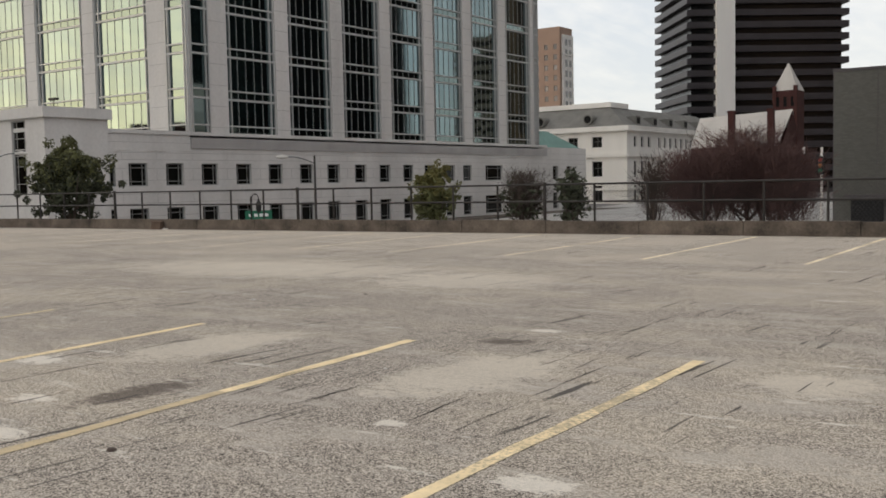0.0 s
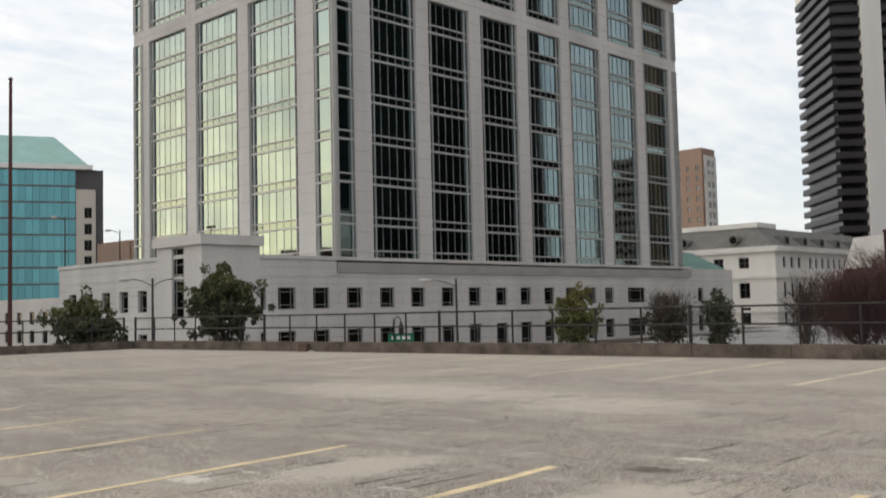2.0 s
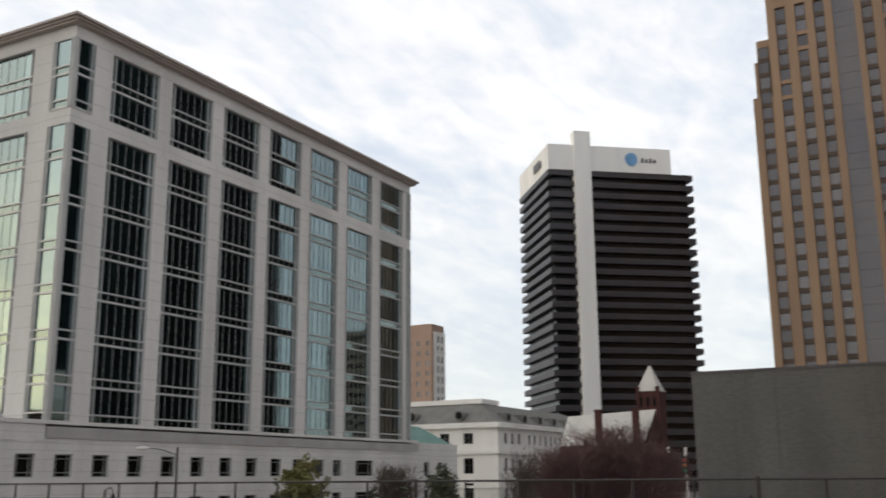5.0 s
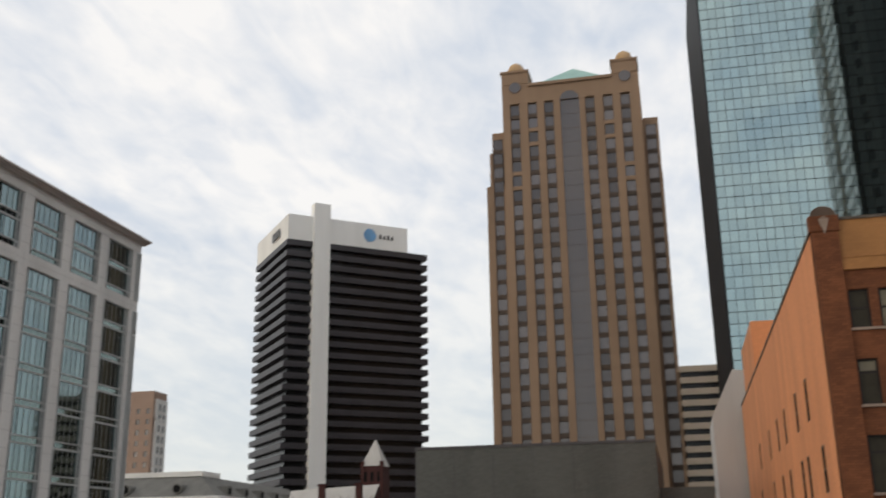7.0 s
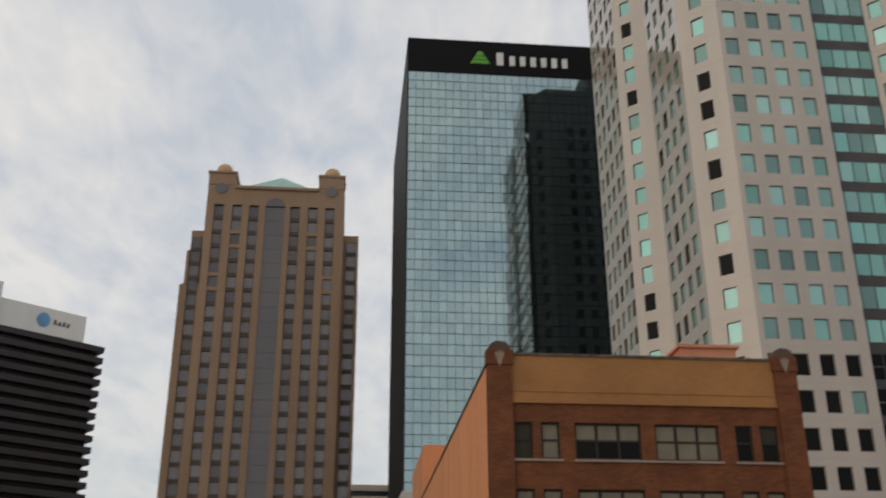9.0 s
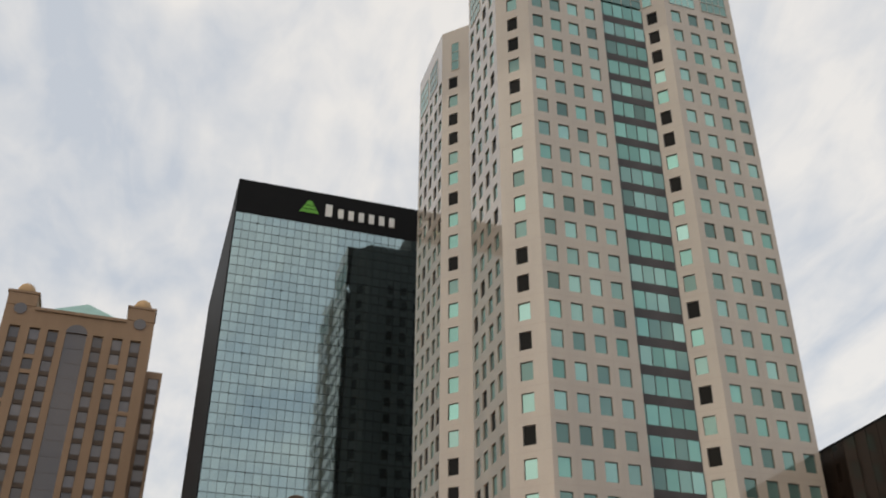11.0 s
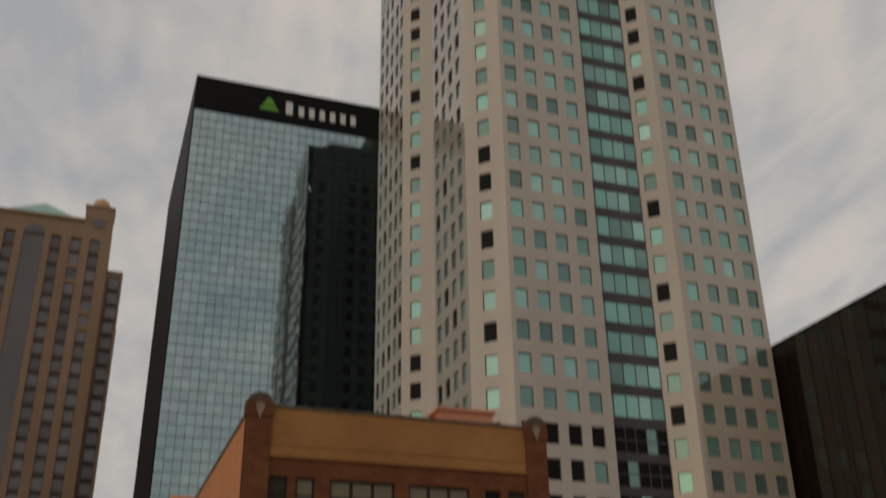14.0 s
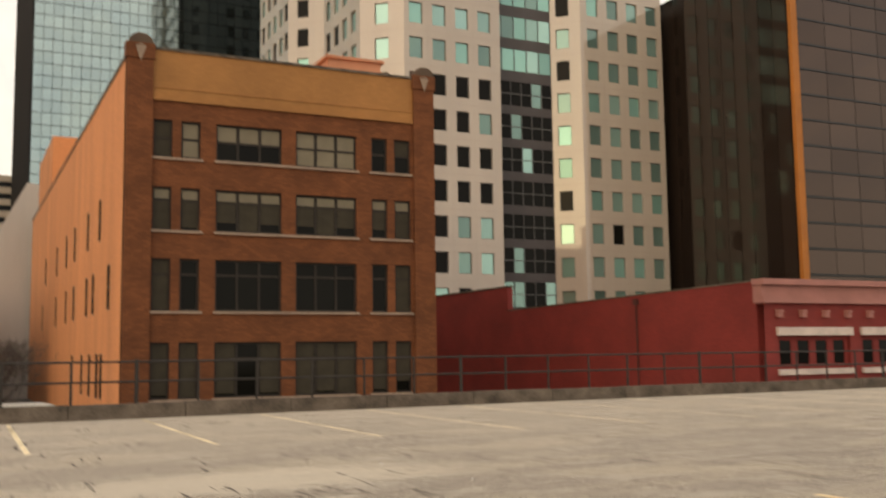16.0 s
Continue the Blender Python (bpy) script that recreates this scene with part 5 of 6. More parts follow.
# ---- far buildings ----
def courthouse():
    o = thing("courthouse", "cream stone courthouse with a grey mansard roof", "building", "city buildings")
    X, Y, D, H = -85.8, 181.0, 58.0, 11.9
    east, south = Face((X, Y), (0, 1)), Face((X - 45, Y), (1, 0))
    rows = [(-2.6, 0.6), (2.4, 5.4), (8.2, 10.3)]
    b = Mesh()
    e_sp = [(3.2 + 3.3 * i, 4.7 + 3.3 * i) for i in range(3)] + [(15.0 + 2.9 * i, 16.3 + 2.9 * i) for i in range(9)] + [(44.5 + 3.6 * i, 46.0 + 3.6 * i) for i in range(3)]
    s_sp = [(5 + 5.4 * i, 7.2 + 5.4 * i) for i in range(7)]
    for fc, sp, L in ((east, e_sp, D), (south, s_sp, 45)):
        us, hs = lines(sp, 0, L)
        zs, op = [GROUND], set()
        for z0, z1 in rows:
            zs.append(z0); op.add(len(zs) - 1); zs.append(z1)
        zs.append(H)
        fc.wall(b, us, zs, lambda i, j: i in hs and j in op, 0.5)
        for a, c in sp:
            for z0, z1 in rows:
                window(o, fc.m(a, z0, -0.4), c - a, z1 - z0, ((c - a) / 2,), ((z1 - z0) * 0.55,), M_FRAME, M_GLASSDARK)
    b.box(X - 45, Y + 1.0, GROUND, X - 1.0, Y + D, H - 0.1)
    part("wall", b, M_CREAM, o)
    for fc, L in ((east, D), (south, 45)):
        for p, z0, z1, d0, d1 in ((0.5, H - 0.6, H + 0.4, -0.6, 0.7), (0.2, 6.2, 7.0, -0.3, 0.4), (0.2, -0.4, 0.1, -0.3, 0.25)):
            b = Mesh()
            fc.block(b, -p, z0, L + p, z1, d0, d1)
            part("cornice", b, M_CREAM, o, "cream stone cornice")
    b = Mesh()
    b.prism([(X - 45, Y + 0.5), (X - 0.5, Y + 0.5), (X - 0.5, Y + D), (X - 45, Y + D)], H + 0.4, H + 4.6,
            poly_top=[(X - 42, Y + 6), (X - 6.5, Y + 6), (X - 6.5, Y + D - 6), (X - 42, Y + D - 6)])
    part("mansard_roof", b, M_SLATE, o, "grey slate mansard roof")
    b = Mesh().box(X - 42.3, Y + 5.7, H + 4.6, X - 6.2, Y + 14, H + 5.6)
    part("roof_parapet", b, M_CREAM, o)
    for i in range(6):
        y = Y + 7 + 8.2 * i
        b = Mesh().box(X - 4.6, y, H + 0.9, X - 1.2, y + 2.0, H + 2.6).box(X - 1.2, y + 0.3, H + 1.1, X - 1.15, y + 1.7, H + 2.3, 1)
        part("dormer", b, [M_SLATE, M_BLACK], o, "small slate dormer")
    for x in (X - 31, X - 20, X - 9):
        b = Mesh().tube((x, Y + 0.9, H + 2.0), (x, Y + 3.4, H + 2.0), 1.0, n=14).tube((x, Y + 0.85, H + 2.0), (x, Y + 0.9, H + 2.0), 0.75, n=14, mi=1)
        part("round_dormer", b, [M_SLATE, M_BLACK], o, "round slate dormer")
    for i in range(7):
        y = Y + 17.6 + 2.9 * i
        part("column", Mesh().lathe((X + 0.6, y, -0.4), [(0.62, 0), (0.55, 0.3), (0.5, 6.0), (0.62, 6.4)], 12), M_CREAM, o, smooth=True)


courthouse()


def box_tower(name, label, x0, x1, y0, y1, top, m, cols, floor, wm, ww=1.4, wh=1.7, category="building"):
    o = thing(name, label, category, "city buildings")
    fr = Face((x0, y0), (1, 0))
    step = (x1 - x0) / cols
    sp = [(step * (i + 0.5) - ww / 2, step * (i + 0.5) + ww / 2) for i in range(cols)]
    us, hs = lines(sp, 0, x1 - x0)
    zs, op, z = [GROUND], set(), GROUND + (4 if top > 10 else 1.2)
    rows = []
    while z + floor < top - (2 if top > 10 else -0.2):
        zs.append(z); op.add(len(zs) - 1); zs.append(z + wh); rows.append(z); z += floor
    zs.append(top)
    b = Mesh()
    fr.wall(b, us, zs, lambda i, j: i in hs and j in op, 0.3)
    b.box(x0, y0 + 0.35, GROUND, x1, y1, top)
    part("wall", b, m, o)
    me = window_mesh(ww, wh, 1, 1, 0.08, 0.1, name, [M_FRAME, wm])
    for z in rows:
        if z > -4:
            for a, c in sp:
                part("window", me, None, o, m=fr.m(a, z, -0.2))
    return o


tw = box_tower("apartment_tower", "brown brick apartment tower behind the courthouse", -185, -158.2, 285, 293.3, 51.0, M_BROWNBR, 8, 3.3, M_BRONZE)
part("stair_tower", Mesh().box(-158.2, 286.2, GROUND, -157.6, 293.0, 48.6).box(-158.2, 286.2, 42.0, -157.45, 293.0, 42.6), M_CREAM, tw, "pale stair tower strip")
strip = Face((-157.6, 286.2), (0, 1))
for j in range(13):
    for a in (1.3, 3.9):
        b = Mesh()
        strip.block(b, a, 5.5 + 3.3 * j, a + 1.5, 7.6 + 3.3 * j, 0.0, 0.06)
        part("window", b, M_BRONZE, tw)


def striped_garage():
    o = thing("striped_building", "beige building with black horizontal window bands", "building", "city buildings")
    Y, T = 255.0, 45.0
    part("core", Mesh().box(2.2, Y + 0.8, GROUND, 16, Y + 40, T - 1), M_VOID, o)
    for i in range(16):
        z = T - 2.82 * i
        part("band", Mesh().box(1.9, Y, z - 1.5, 16, Y + 40.3, z), M_BEIGE, o)


striped_garage()

o = thing("grey_building", "pale grey plaster building with a sloping top", "building", "city buildings")
b = Mesh()
prof = [(4.6, GROUND), (12, GROUND), (12, 22.8), (7.5, 23.3), (4.6, 17.5)]
b.face([(x, 132.0, z) for x, z in prof])
b.face([(x, 146.0, z) for x, z in reversed(prof)])
for (xa, za), (xb, zb) in zip(prof, prof[1:] + prof[:1]):
    b.face([(xb, 132, zb), (xa, 132, za), (xa, 146, za), (xb, 146, zb)])
part("wall", b, M_GREYWALL, o)


def windowless_block():
    o = thing("windowless_building", "windowless dark grey brick building with low canopy", "building", "city buildings")
    Y = 95.0
    fr = Face((-24.65, Y), (1, 0))
    part("wall", Mesh().box(-24.65, Y, GROUND, -1.95, Y + 35, 11.1), M_DULL, o)
    b = Mesh()
    fr.block(b, -0.05, 10.95, 22.75, 11.2, -0.5, 0.06)
    part("coping", b, M_CHAR, o)
    for i in range(6):
        b = Mesh()
        fr.block(b, 3.78 * i, GROUND, 3.78 * i + 0.05, 10.9, 0.0, 0.025)
        part("joint", b, M_CHAR, o)
    # a black slab on the wall stands in for the doorway's shade
    b = Mesh()
    fr.block(b, 1.6, GROUND, 4.4, -0.4, 0.0, 0.06)
    part("doorway", b, M_VOID, o, "flat black slab painted as the doorway's shaded recess")
    b = Mesh()
    fr.block(b, 1.2, -0.4, 4.8, -0.1, 0.0, 0.9)
    part("canopy", b, M_CHAR, o, "dark flat canopy")
    part("annex", Mesh().box(-1.9, Y + 3, GROUND, 3.0, Y + 40, 7.0), M_DULL, o, "low dark grey annex")


windowless_block()


def church():
    o = thing("church", "dark red brick church with a slate steeple", "church", "city buildings")
    cx, cy = -60.3, 200.0
    t = Mesh().box(cx - 2.3, cy - 2.3, GROUND, cx + 2.3, cy + 2.3, 18.3)
    for z in (12.2, 15.2):
        for dx in (-1.4, 0.0, 1.4):
            t.box(cx + dx - 0.3, cy - 2.36, z, cx + dx + 0.3, cy - 2.3, z + 1.9, 1)
    part("tower", t, [M_CHURCH, M_BLACK], o)
    part("spire", Mesh().prism([(cx - 2.35, cy - 2.35), (cx + 2.35, cy - 2.35), (cx + 2.35, cy + 2.35), (cx - 2.35, cy + 2.35)], 18.3, 23.7,
         poly_top=[(cx - 0.1, cy - 0.1), (cx + 0.1, cy - 0.1), (cx + 0.1, cy + 0.1), (cx - 0.1, cy + 0.1)]), M_GREYWALL, o, "pale slate spire")
    for dx in (-2.0, 2.0):
        part("pinnacle", Mesh().box(cx + dx - 0.35, cy - 2.6, 16, cx + dx + 0.35, cy - 1.9, 19.2), M_CHURCH, o)
    b = Mesh()
    ya, yb = 189.0, 200.0
    xa, xb = -76.0, -57.7
    b.face([(xa, ya, 7.5), (xb - 1.2, ya, 7.5), (xb, yb - 6, 14.4), (xa, yb - 6, 13.6)])
    b.face([(xb - 1.2, yb + 2, 7.5), (xa, yb + 2, 7.5), (xa, yb - 6, 13.6), (xb, yb - 6, 14.4)])
    part("roof", b, M_GREYWALL, o, "pale slate church roof")
    part("nave", Mesh().box(xa, ya + 0.3, GROUND, xb - 1.0, yb - 2.8, 7.6).face([(xb - 0.6, ya + 0.2, 7.4), (xb - 0.6, yb + 1.8, 7.4), (xb - 0.1, yb - 6, 14.2)]), M_CHURCH, o)
    for x in (-67.7, -60.2):
        part("chimney", Mesh().box(x - 0.55, ya - 0.7, GROUND, x + 0.55, ya + 0.5, 14.4).box(x - 0.7, ya - 0.85, 14.0, x + 0.7, ya + 0.65, 14.3), M_CHURCH, o)


church()


def teal_block():
    o = thing("teal_glass_building", "teal glass office building with copper hipped roof", "building", "city buildings")
    az, r, L, D = 62.45, 235.0, 50.0, 32.0
    e = Vector((-math.sin(radians(az)) * r, math.cos(radians(az)) * r))
    u = Vector((math.cos(radians(64.0)), math.sin(radians(64.0))))
    v = Vector((-u.y, u.x))
    a = e - u * L
    fr = Face(a, u)

    def quad(i0, i1, j0, j1):
        return [tuple(a + u * i0 + v * j0), tuple(a + u * i1 + v * j0), tuple(a + u * i1 + v * j1), tuple(a + u * i0 + v * j1)]

    part("core", Mesh().prism(quad(0, L, 0.3, D), GROUND, 34.4), M_CHAR, o)
    for j in range(10):
        z = 34.2 - 3.6 * (j + 1)
        row = part("floor_band", Mesh().prism(quad(0, 44.2, 0.0, 0.3), z - 0.1, z + 0.25), M_FRAME, o)
        me = shared("teal_pane", lambda: Mesh().face([(0.03, 0, 0), (1.44, 0, 0), (1.44, 0, 3.2), (0.03, 0, 3.2)]).data("pane", [M_TEALGL]))
        for i in range(30):
            part("pane", me, None, row, m=fr.m(0.1 + 1.47 * i, z + 0.3, -0.1))
    b = Mesh()
    sp = [(46.0, 47.6)]
    us, hs = lines(sp, 44.3, 48.4)
    zs, op = [GROUND], set()
    for j in range(7):
        zs.append(2.0 + 3.6 * j); op.add(len(zs) - 1); zs.append(4.4 + 3.6 * j)
    zs.append(30.0)
    fr.wall(b, us, zs, lambda i, j: i in hs and j in op, 0.3)
    part("stone_bay", b, M_PINK, o, "pale stone window bay")
    for j in range(7):
        window(o, fr.m(46.0, 2.0 + 3.6 * j, -0.2), 1.6, 2.4, (0.8,), (), M_FRAME, M_GLASSDARK)
    part("eave", Mesh().prism(quad(-0.8, L - 2.2, -0.8, D), 34.4, 35.4), M_CREAM, o)
    part("hip_roof", Mesh().prism(quad(0, L - 3, 0, D), 35.4, 43.4, poly_top=quad(14, L - 10.5, 11, D - 11)), M_COPPER, o, "pale green copper hip roof")


teal_block()
box_tower("low_building", "low pale stone building beyond the podium", -158, -104.6, 62, 80, 4.4, M_LIME, 13, 2.6, M_GLASSDARK, 1.6, 1.8)
box_tower("brick_block", "small orange-brown brick building down the street", -205, -191.0, 105.5, 112, 17.6, M_BROWNBR, 5, 3.4, M_GLASSDARK)


def corner_block():
    """A low brick block across the street, seen only in the glass of the office building."""
    o = thing("corner_building", "low dark brick building mirrored in the office windows", "building", "city buildings")
    north, east = Face((-132.0, 26.0), (-1, 0)), Face((-132.0, -50.0), (0, 1))
    sp_n, sp_e = [(3 + 6.0 * i, 6.2 + 6.0 * i) for i in range(8)], [(4 + 6.5 * i, 7.2 + 6.5 * i) for i in range(11)]
    b = Mesh()
    for fc, sp, L_ in ((north, sp_n, 52), (east, sp_e, 76)):
        us, hs = lines(sp, 0, L_)
        fc.wall(b, us, [GROUND, 1.0, 3.4, 5.2, 7.6, 10.6], lambda i, j: i in hs and j in (1, 3), 0.3)
        for a, c in sp:
            for z in (1.0, 5.2):
                window(o, fc.m(a, z, -0.2), c - a, 2.4, ((c - a) / 2,), (1.3,), M_SASH, M_GLASSDARK)
    b.box(-184, -50, GROUND, -132.4, 25.6, 10.4)
    part("wall", b, M_CHURCH, o)
    b = Mesh()
    north.block(b, -0.2, 10.6, 52, 11.0, -0.5, 0.2); east.block(b, 0, 10.6, 76, 11.0, -0.5, 0.2)
    part("coping", b, M_CURB, o)
    part("stair_head", Mesh().box(-150, 8, 10.4, -143, 16, 13.4), M_CHURCH, o)


corner_block()


# ---- trees and shrubs along the street ----
def polar(az, r):
    return -math.sin(radians(az)) * r, math.cos(radians(az)) * r


def tree(label, x, y, z_low, z_top, half, leaf_mats, leaves, seed, category="tree", twigs=0, twig_mat=None, size=0.16, limbs=9):
    """A tapered trunk with forked limbs, and a crown of small leaves or fine twigs with gaps."""
    rng = random.Random(seed)
    name = "tree" if category == "tree" else "shrub"
    o = thing(name, label, category, "street trees", at=(x, y, GROUND))
    b = Mesh()
    h = z_top - GROUND
    low = z_low - GROUND
    b.tube((0, 0, 0), (0.05, 0.03, low), 0.16, 0.12, 8)
    b.tube((0.05, 0.03, low), (0.1, -0.05, h * 0.9), 0.12, 0.025, 8)
    ends = []
    for i in range(limbs):
        t = (i + 0.5) / limbs
        a = i * 2.4 + rng.uniform(-0.4, 0.4)
        z0 = low + (h - low) * (0.02 + 0.6 * t)
        reach = half * (0.55 + 0.45 * math.sin(math.pi * min(1, t + 0.25))) * rng.uniform(0.7, 1.0)
        mid = Vector((math.cos(a) * reach * 0.5, math.sin(a) * reach * 0.5, z0 + (h - z0) * 0.22))
        tip = Vector((math.cos(a) * reach, math.sin(a) * reach, z0 + (h - z0) * rng.uniform(0.4, 0.75)))
        b.tube((0.05, 0, z0), mid, 0.06, 0.04, 6)
        b.tube(mid, tip, 0.04, 0.012, 6)
        ends += [mid, tip, (mid + tip) / 2]
    ends += [Vector((0, 0, low + (h - low) * t)) for t in (0.55, 0.75, 0.9)]
    part("trunk", b, M_BARK, o, smooth=True)
    if twigs:
        b = Mesh()
        for i in range(twigs):
            p = rng.choice(ends) + Vector([rng.gauss(0, half * 0.18) for _ in range(3)])
            out = Vector((p.x, p.y, 0)) * 0.25 + Vector((rng.gauss(0, 0.35), rng.gauss(0, 0.35), rng.uniform(0.3, 1.1)))
            q = p + out.normalized() * rng.uniform(0.5, 1.15)
            if q.z > h + 0.3:
                q.z = h + 0.3 * rng.random()
            b.tube(p, q, 0.010, 0.004, 3)
            for _ in range(2):
                s = p.lerp(q, rng.uniform(0.3, 0.9))
                b.tube(s, s + (out.normalized() + Vector([rng.gauss(0, 0.5) for _ in range(3)])).normalized() * rng.uniform(0.2, 0.5), 0.007, 0.004, 3)
        part("twig_crown", b, twig_mat, o)["kind"] = "stuff"
    if leaves:
        clumps = []
        for e in ends:
            for _ in range(9):
                clumps.append((e + Vector([rng.gauss(0, half * 0.24) for _ in range(3)]), rng.uniform(0.14, 0.36) * (half / 2) ** 0.5))
        b = Mesh()
        for i in range(leaves):
            c, r = rng.choice(clumps)
            d = Vector([rng.gauss(0, 1) for _ in range(3)]).normalized() * r * rng.uniform(0.5, 1.1)
            p = c + d
            s = size * rng.uniform(0.6, 1.3)
            u = Vector([rng.gauss(0, 1) for _ in range(3)]).normalized()
            v = u.orthogonal().normalized()
            mi = 0 if len(leaf_mats) == 1 or p.z < low + (h - low) * rng.uniform(0.45, 0.95) else 1
            b.face([p - u * s, p + v * s * 0.45, p + u * s, p - v * s * 0.45], mi)
        part("crown", b, leaf_mats, o)["kind"] = "stuff"
    return o


x, y = polar(56.2, 55)
tree("leafy street tree with olive green crown beside the deck", x, y, -0.9, 4.2, 1.95, [M_LEAFDARK, M_LEAF], 16000, 1, size=0.1)
x, y = polar(63.6, 62)
tree("leafy olive tree beyond the deck's corner", x, y, -0.9, 2.4, 2.1, [M_LEAFDARK, M_LEAF], 11000, 2, size=0.11)
x, y = polar(36.3, 46)
tree("small yellowing street tree behind the fence", x, y, -0.9, 2.45, 0.9, [M_LEAF, M_LEAFYEL], 6500, 3, size=0.09)
x, y = polar(31.3, 46)
tree("sparse grey-brown shrub behind the fence", x, y, -1.2, 1.9, 1.0, [M_LEAFDARK], 700, 4, "shrub", twigs=600, twig_mat=M_BARK, size=0.12)
x, y = polar(28.5, 45)
tree("dark evergreen shrub behind the fence", x, y, -1.2, 2.3, 0.6, [M_LEAFDARK], 1700, 5, "shrub", size=0.12)
x, y = polar(24.0, 42)
tree("bare many-stemmed shrub behind the fence", x, y, -1.3, 2.3, 0.5, [M_LEAF], 0, 6, "shrub", twigs=300, twig_mat=M_BARK)
for az, r, top, half, sd in ((21.2, 44, 2.6, 1.7, 7), (19.0, 45, 3.4, 2.1, 8), (17.3, 44, 2.5, 1.6, 9)):
    x, y = polar(az, r)
    tree("bare reddish-brown twiggy tree behind the fence", x, y, -1.1, top, half, [M_LEAF], 0, sd, twigs=3400, twig_mat=M_TWIG, limbs=14)
x, y = polar(-2.2, 50)
tree("bare grey street tree beside the orange building", x, y, -0.5, 2.2, 1.6, [M_LEAF], 0, 12, twigs=500, twig_mat=M_BARK)


# ---- street lamps, signals, signs ----
def cobra_lamp(az, r, top, arm, label, both=False):
    x, y = polar(az, r)
    o = thing("street_lamp", label, "street lamp", "street lamps", at=(x, y, GROUND))
    h = top - GROUND
    part("pole", Mesh().lathe((0, 0, 0), [(0.16, 0), (0.15, 0.4), (0.10, 0.5), (0.065, h)], 10), M_FENCE, o, smooth=True)
    d = Vector((math.cos(radians(az)), math.sin(radians(az)), 0)) * -1
    for s in ((1, -1) if both else (1,)):
        e = d * arm * s
        b = Mesh()
        pts = [Vector((0, 0, h - 0.5)) + e * t + Vector((0, 0, 0.45 * math.sin(t * 1.7))) for t in (0, 0.25, 0.5, 0.75, 1.0)]
        for p, q in zip(pts, pts[1:]):
            b.tube(p, q, 0.035, 0.035, 6)
        part("arm", b, M_FRAME, o)
        p = pts[-1]
        q = p + d * s * 0.75
        hd = Mesh().tube(p, (p + q) / 2, 0.07, 0.15, 8).tube((p + q) / 2, q, 0.15, 0.06, 8)
        part("head", hd, M_GREYWALL, o, "pale grey lamp head")
    return o


cobra_lamp(43.0, 66, 3.6, 1.7, "grey street lamp with a short curved arm")
cobra_lamp(59.9, 66, 4.0, 1.3, "grey street lamp with two arms", True)
cobra_lamp(61.6, 120, 11.5, 0.9, "tall dark lamp far down the street")
cobra_lamp(64.4, 120, 13.0, 0.8, "tall dark lamp before the teal building")

x, y = polar(46.6, 50)
o = thing("ornate_lamp", "dark ornate street lamp with hanging lantern", "street lamp", "street lamps", at=(x, y, GROUND))
o.scale = (0.65, 0.65, 1.0)
part("pole", Mesh().lathe((0, 0, 0), [(0.2, 0), (0.18, 0.4), (0.08, 0.5), (0.06, 3.9), (0.1, 3.95), (0.04, 4.2)], 10), M_FENCE, o, smooth=True)
b = Mesh()
d = Vector((math.cos(radians(46.6)), math.sin(radians(46.6)), 0))
pts = [Vector((0, 0, 3.9)) + d * 0.3 * (1 - math.cos(t)) + Vector((0, 0, 0.4 * math.sin(t))) for t in (0, 0.5, 1.0, 1.57, 2.1, 2.6)]
for p, q in zip(pts, pts[1:]):
    b.tube(p, q, 0.03, 0.03, 6)
part("scroll_arm", b, M_FENCE, o)
part("lantern", Mesh().lathe(tuple(pts[-1] - Vector((0, 0, 0.75))), [(0.08, 0), (0.2, 0.15), (0.22, 0.45), (0.1, 0.6), (0.03, 0.75)], 12), M_FENCE, o, "dark hanging lantern", smooth=True)

x, y = polar(46.2, 58)
o = thing("street_sign", "green street name sign with pale bars", "sign", at=(x, y, GROUND))
t = Vector((math.cos(radians(46.2)), math.sin(radians(46.2)), 0))
f = Face((0, 0), (t.x, t.y))
b = Mesh(); f.block(b, -0.75, 2.75, 0.75, 3.3, -0.02, 0.02)
part("plate", b, M_GREENSIGN, o)
b = Mesh()
for i in range(4):
    f.block(b, -0.55 + 0.3 * i, 2.95, -0.36 + 0.3 * i, 3.12, 0.02, 0.03)
part("lettering_bar", b, M_SIGNWHITE, o, "pale bars on the sign")
part("post", Mesh().tube((0, 0.06, 0), (0, 0.06, 3.3), 0.05), M_FENCE, o)


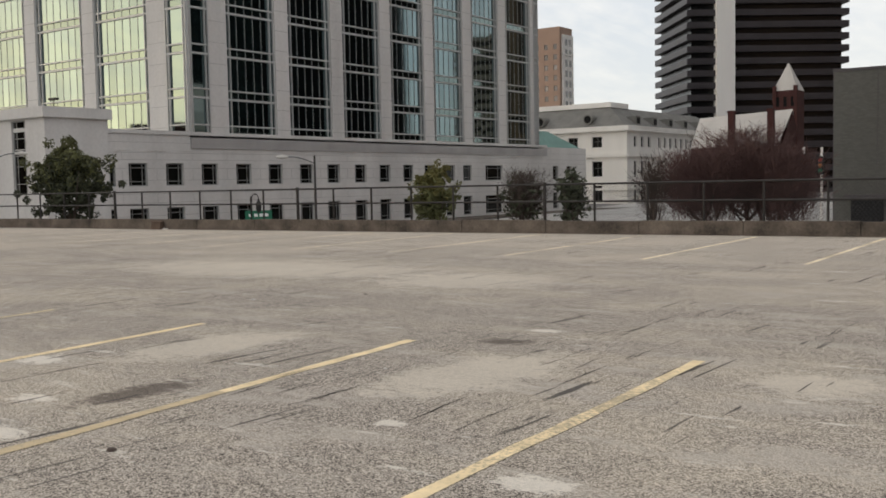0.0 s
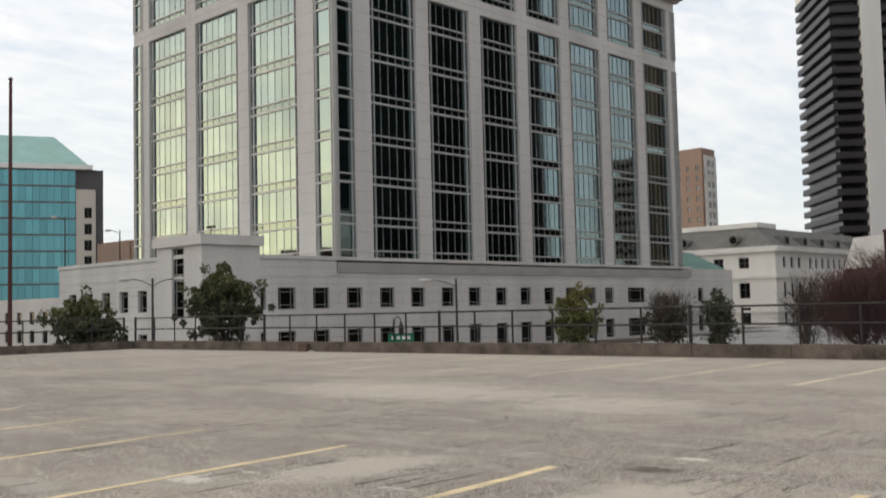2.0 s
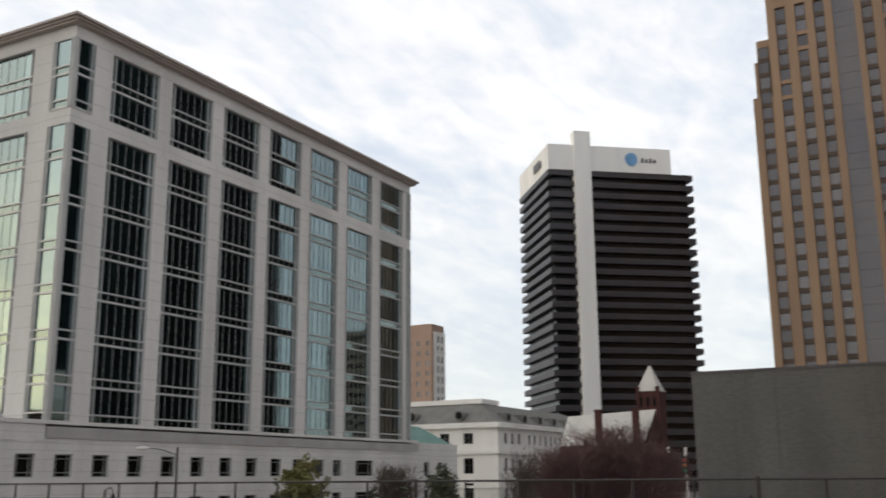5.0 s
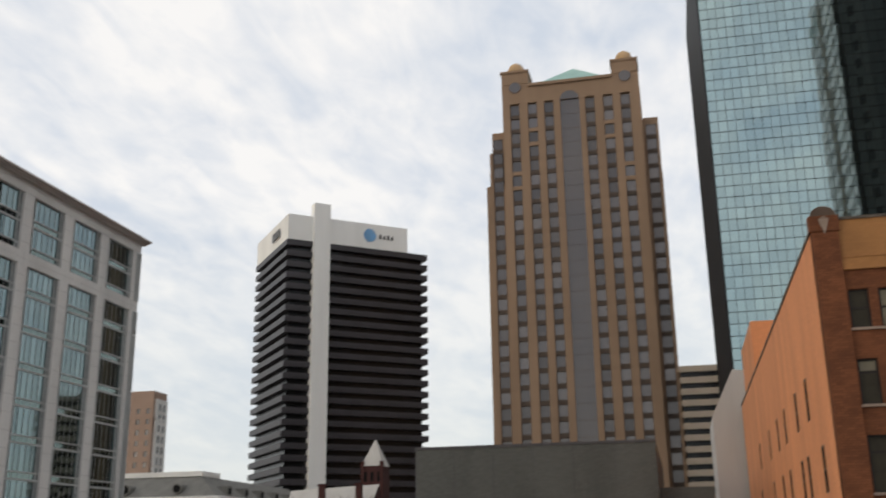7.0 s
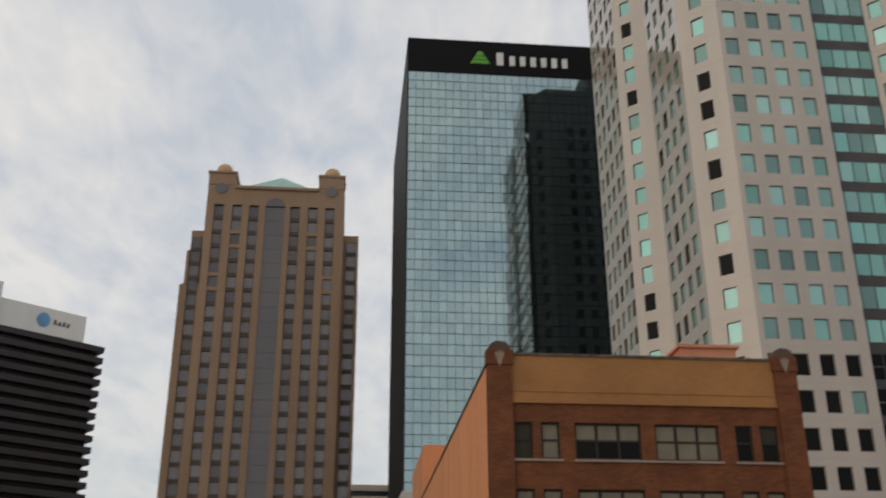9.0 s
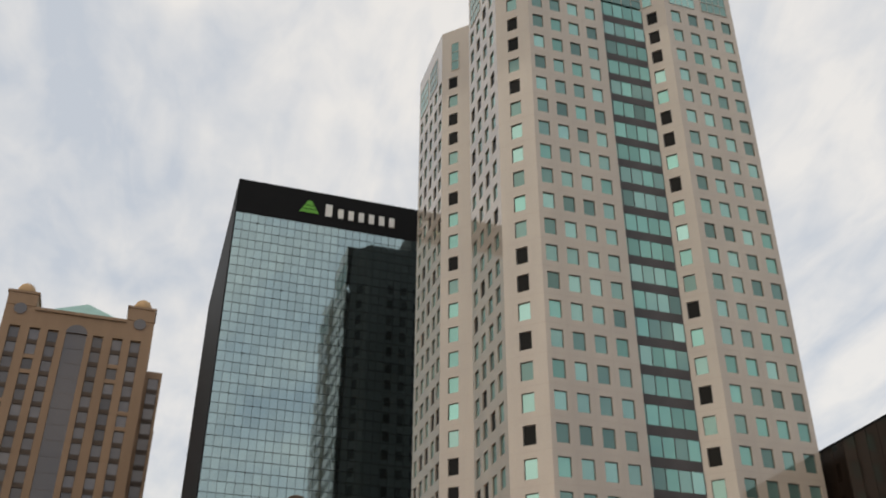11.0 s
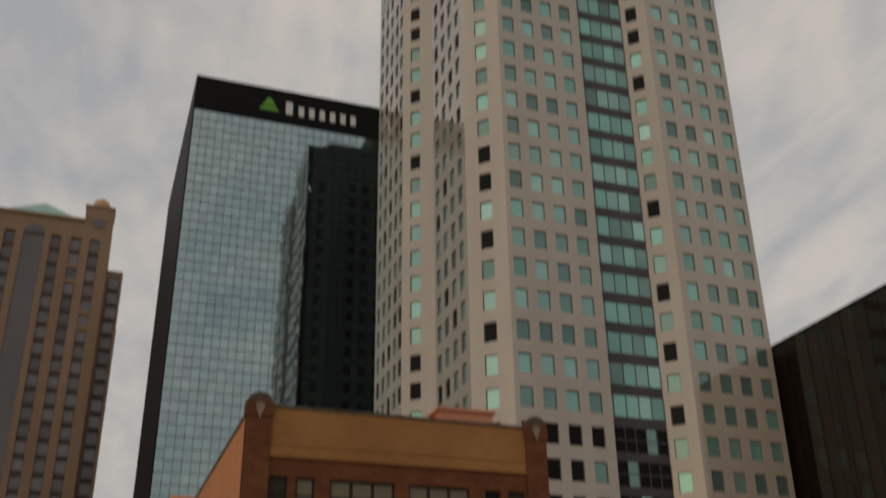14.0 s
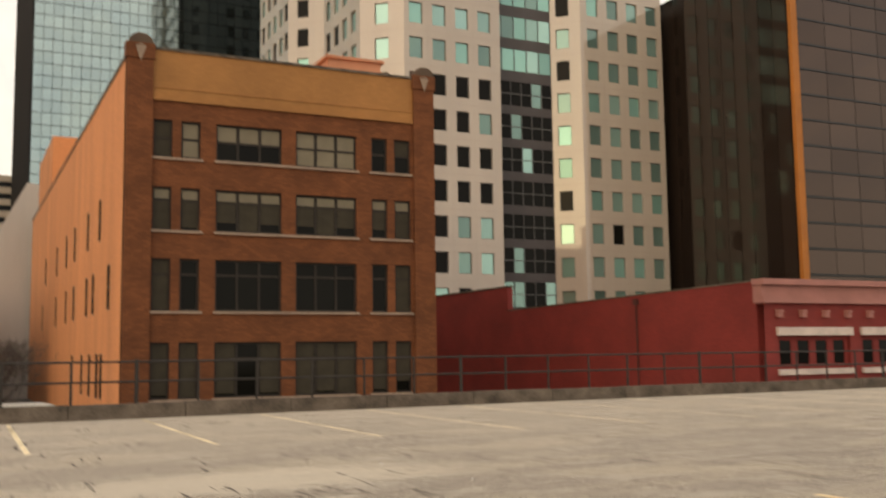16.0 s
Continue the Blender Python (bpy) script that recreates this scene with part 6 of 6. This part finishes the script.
def van(az, r, top, col, label, turn, tall=1.0):
    x, y = polar(az, r)
    o = thing("van", label, "van", "parked vehicles", at=(x, y, top - 2.1))
    o.rotation_euler = (0, 0, radians(turn))
    o.scale = (1, 1, tall)
    b = Mesh()
    prof = [(-2.4, 0.45), (2.3, 0.45), (2.4, 1.05), (1.75, 1.2), (1.2, 2.0), (0.9, 2.1), (-2.2, 2.1), (-2.4, 1.9)]
    b.face([(px, -0.95, pz) for px, pz in prof]); b.face([(px, 0.95, pz) for px, pz in reversed(prof)])
    for (a, c), (e, g) in zip(prof, prof[1:] + prof[:1]):
        b.face([(e, -0.95, g), (a, -0.95, c), (a, 0.95, c), (e, 0.95, g)])
    part("body", b, col, o)
    for wx in (-1.5, 1.55):
        for wy in (-0.85, 0.85):
            w = part("wheel", Mesh().tube((wx, wy - 0.12, 0.35), (wx, wy + 0.12, 0.35), 0.35, n=16), M_VOID, o)
            part("rim", Mesh().tube((wx, wy - 0.13, 0.35), (wx, wy + 0.13, 0.35), 0.2, n=12), M_GREYWALL, w)
    for s in (-0.96, 0.96):
        for a, c in ((-2.1, -0.8), (-0.65, 0.3), (0.42, 1.2)):
            b = Mesh()
            top_c = c - 0.25 if c > 1 else c
            b.face([(a, s, 1.25), (c, s, 1.25), (top_c, s, 1.85), (a, s, 1.85)] if s < 0 else [(c, s, 1.25), (a, s, 1.25), (a, s, 1.85), (top_c, s, 1.85)])
            part("side_window", b, M_GLASSDARK, o)
    b = Mesh().face([(1.72, -0.85, 1.24), (1.72, 0.85, 1.24), (1.23, 0.8, 1.97), (1.23, -0.8, 1.97)])
    b.v = [(vx + 0.03, vy, vz + 0.02) for vx, vy, vz in b.v]
    part("windscreen", b, M_GLASSDARK, o)
    part("bumper", Mesh().box(2.3, -0.9, 0.4, 2.5, 0.9, 0.65), M_FENCE, o)


van(48.2, 60, GROUND + 2.1, M_VANWHITE, "white van parked behind the deck curb", 138, 1.22)
van(-3.4, 47, GROUND + 2.1, M_GREYWALL, "pale grey van parked beside the orange building", 8, 1.3)


def traffic_signal(az, r, top, heads):
    x, y = polar(az, r)
    o = thing("traffic_signal", "grey pole with dark traffic signal heads", "traffic light", "traffic signals", at=(x, y, GROUND))
    h = top - GROUND
    part("pole", Mesh().lathe((0, 0, 0), [(0.15, 0), (0.14, 0.3), (0.08, 0.4), (0.07, h)], 10), M_GREYWALL, o, smooth=True)
    for z in heads:
        hd = part("signal_head", Mesh().box(-0.18, -0.3, z - GROUND, 0.18, -0.08, z - GROUND + 1.0), M_VOID, o)
        for i, mm in enumerate((M_GREENSIGN, M_AMBER, M_RED)):
            part("lens", Mesh().tube((0, -0.3, z - GROUND + 0.2 + 0.3 * i), (0, -0.33, z - GROUND + 0.2 + 0.3 * i), 0.11, n=12), mm, hd)


traffic_signal(16.0, 62, 3.3, (1.9, 0.2))
traffic_signal(15.1, 60, 3.2, (1.7,))

o = thing("floodlight", "small dark floodlight on the pavilion roof", "lamp", at=(-79.3, 52.0, 8.75))
part("stem", Mesh().tube((0, 0, 0), (0, 0, 0.85), 0.05), M_FENCE, o)
part("head", Mesh().box(-0.5, -0.2, 0.85, 0.5, 0.2, 1.05), M_FENCE, o)

# kerb and pavement before the podium
b = Mesh().box(-76.2, 49, GROUND, -70.5, 150, GROUND + 0.15)
tagged(part("pavement", b, M_CURB), "concrete pavement along the pale stone podium", "pavement", kind="structure")

b = Mesh().prism([(-66, 100), (-16, 92), (-16, 94.5), (-24, 178), (-84, 178)], GROUND, GROUND + 0.12)
tagged(part("pavement_plaza", b, M_PLAZA), "pale concrete plaza before the courthouse", "pavement", kind="structure")

# ---- small things on the deck ----
x, y = -32.9, edge(-32.9) - 0.05
o = thing("rusty_box", "small rusty brown metal box against the curb", "box", at=(x, y, 0.0))
o.rotation_euler = (0, 0, 0.3)
part("body", Mesh().prism([(-0.24, -0.22), (0.2, -0.26), (0.27, 0.0), (-0.2, 0.03)], 0.0, 0.3, poly_top=[(-0.2, -0.2), (0.22, -0.2), (0.22, -0.02), (-0.22, 0.0)]), M_STONECAP, o)
part("lid", Mesh().prism([(-0.25, -0.24), (0.26, -0.24), (0.26, 0.0), (-0.26, 0.02)], 0.3, 0.36, poly_top=[(-0.2, -0.2), (0.2, -0.17), (0.2, -0.04), (-0.2, -0.02)]), M_STONECAP, o)
part("torn_edge", Mesh().prism([(0.3, -0.2), (0.52, -0.24), (0.5, -0.1), (0.32, -0.12)], 0.0, 0.05), M_GREYWALL, o, "pale scrap beside the box")
rng = random.Random(21)
for i in range(46):
    px, py = rng.uniform(-30, 20), rng.uniform(3, 25.5)
    b = Mesh()
    n = rng.randint(5, 8)
    r = rng.uniform(0.012, 0.04)
    ring = [(px + math.cos(2 * math.pi * k / n) * r * rng.uniform(0.6, 1.2), py + math.sin(2 * math.pi * k / n) * r * rng.uniform(0.6, 1.4)) for k in range(n)]
    b.prism(ring, 0.0, r * 0.5, poly_top=[(px + (a - px) * 0.6, py + (c - py) * 0.6) for a, c in ring])
    tagged(part("pebble", b, M_GREYWALL if i % 3 else M_BARK), "small loose stone lying on the deck", "stone", "loose stones")

x, y = polar(67.1, 70)
o = thing("flagpole", "tall thin reddish-brown pole beyond the deck", "pole", at=(x, y, GROUND))
part("shaft", Mesh().lathe((0, 0, 0), [(0.22, 0), (0.2, 0.5), (0.15, 1.0), (0.1, 20.0)], 10), M_CHURCH, o, smooth=True)
part("finial", Mesh().lathe((0, 0, 20.0), [(0.05, 0), (0.14, 0.12), (0.14, 0.2), (0.03, 0.32)], 10), M_CHURCH, o, smooth=True)
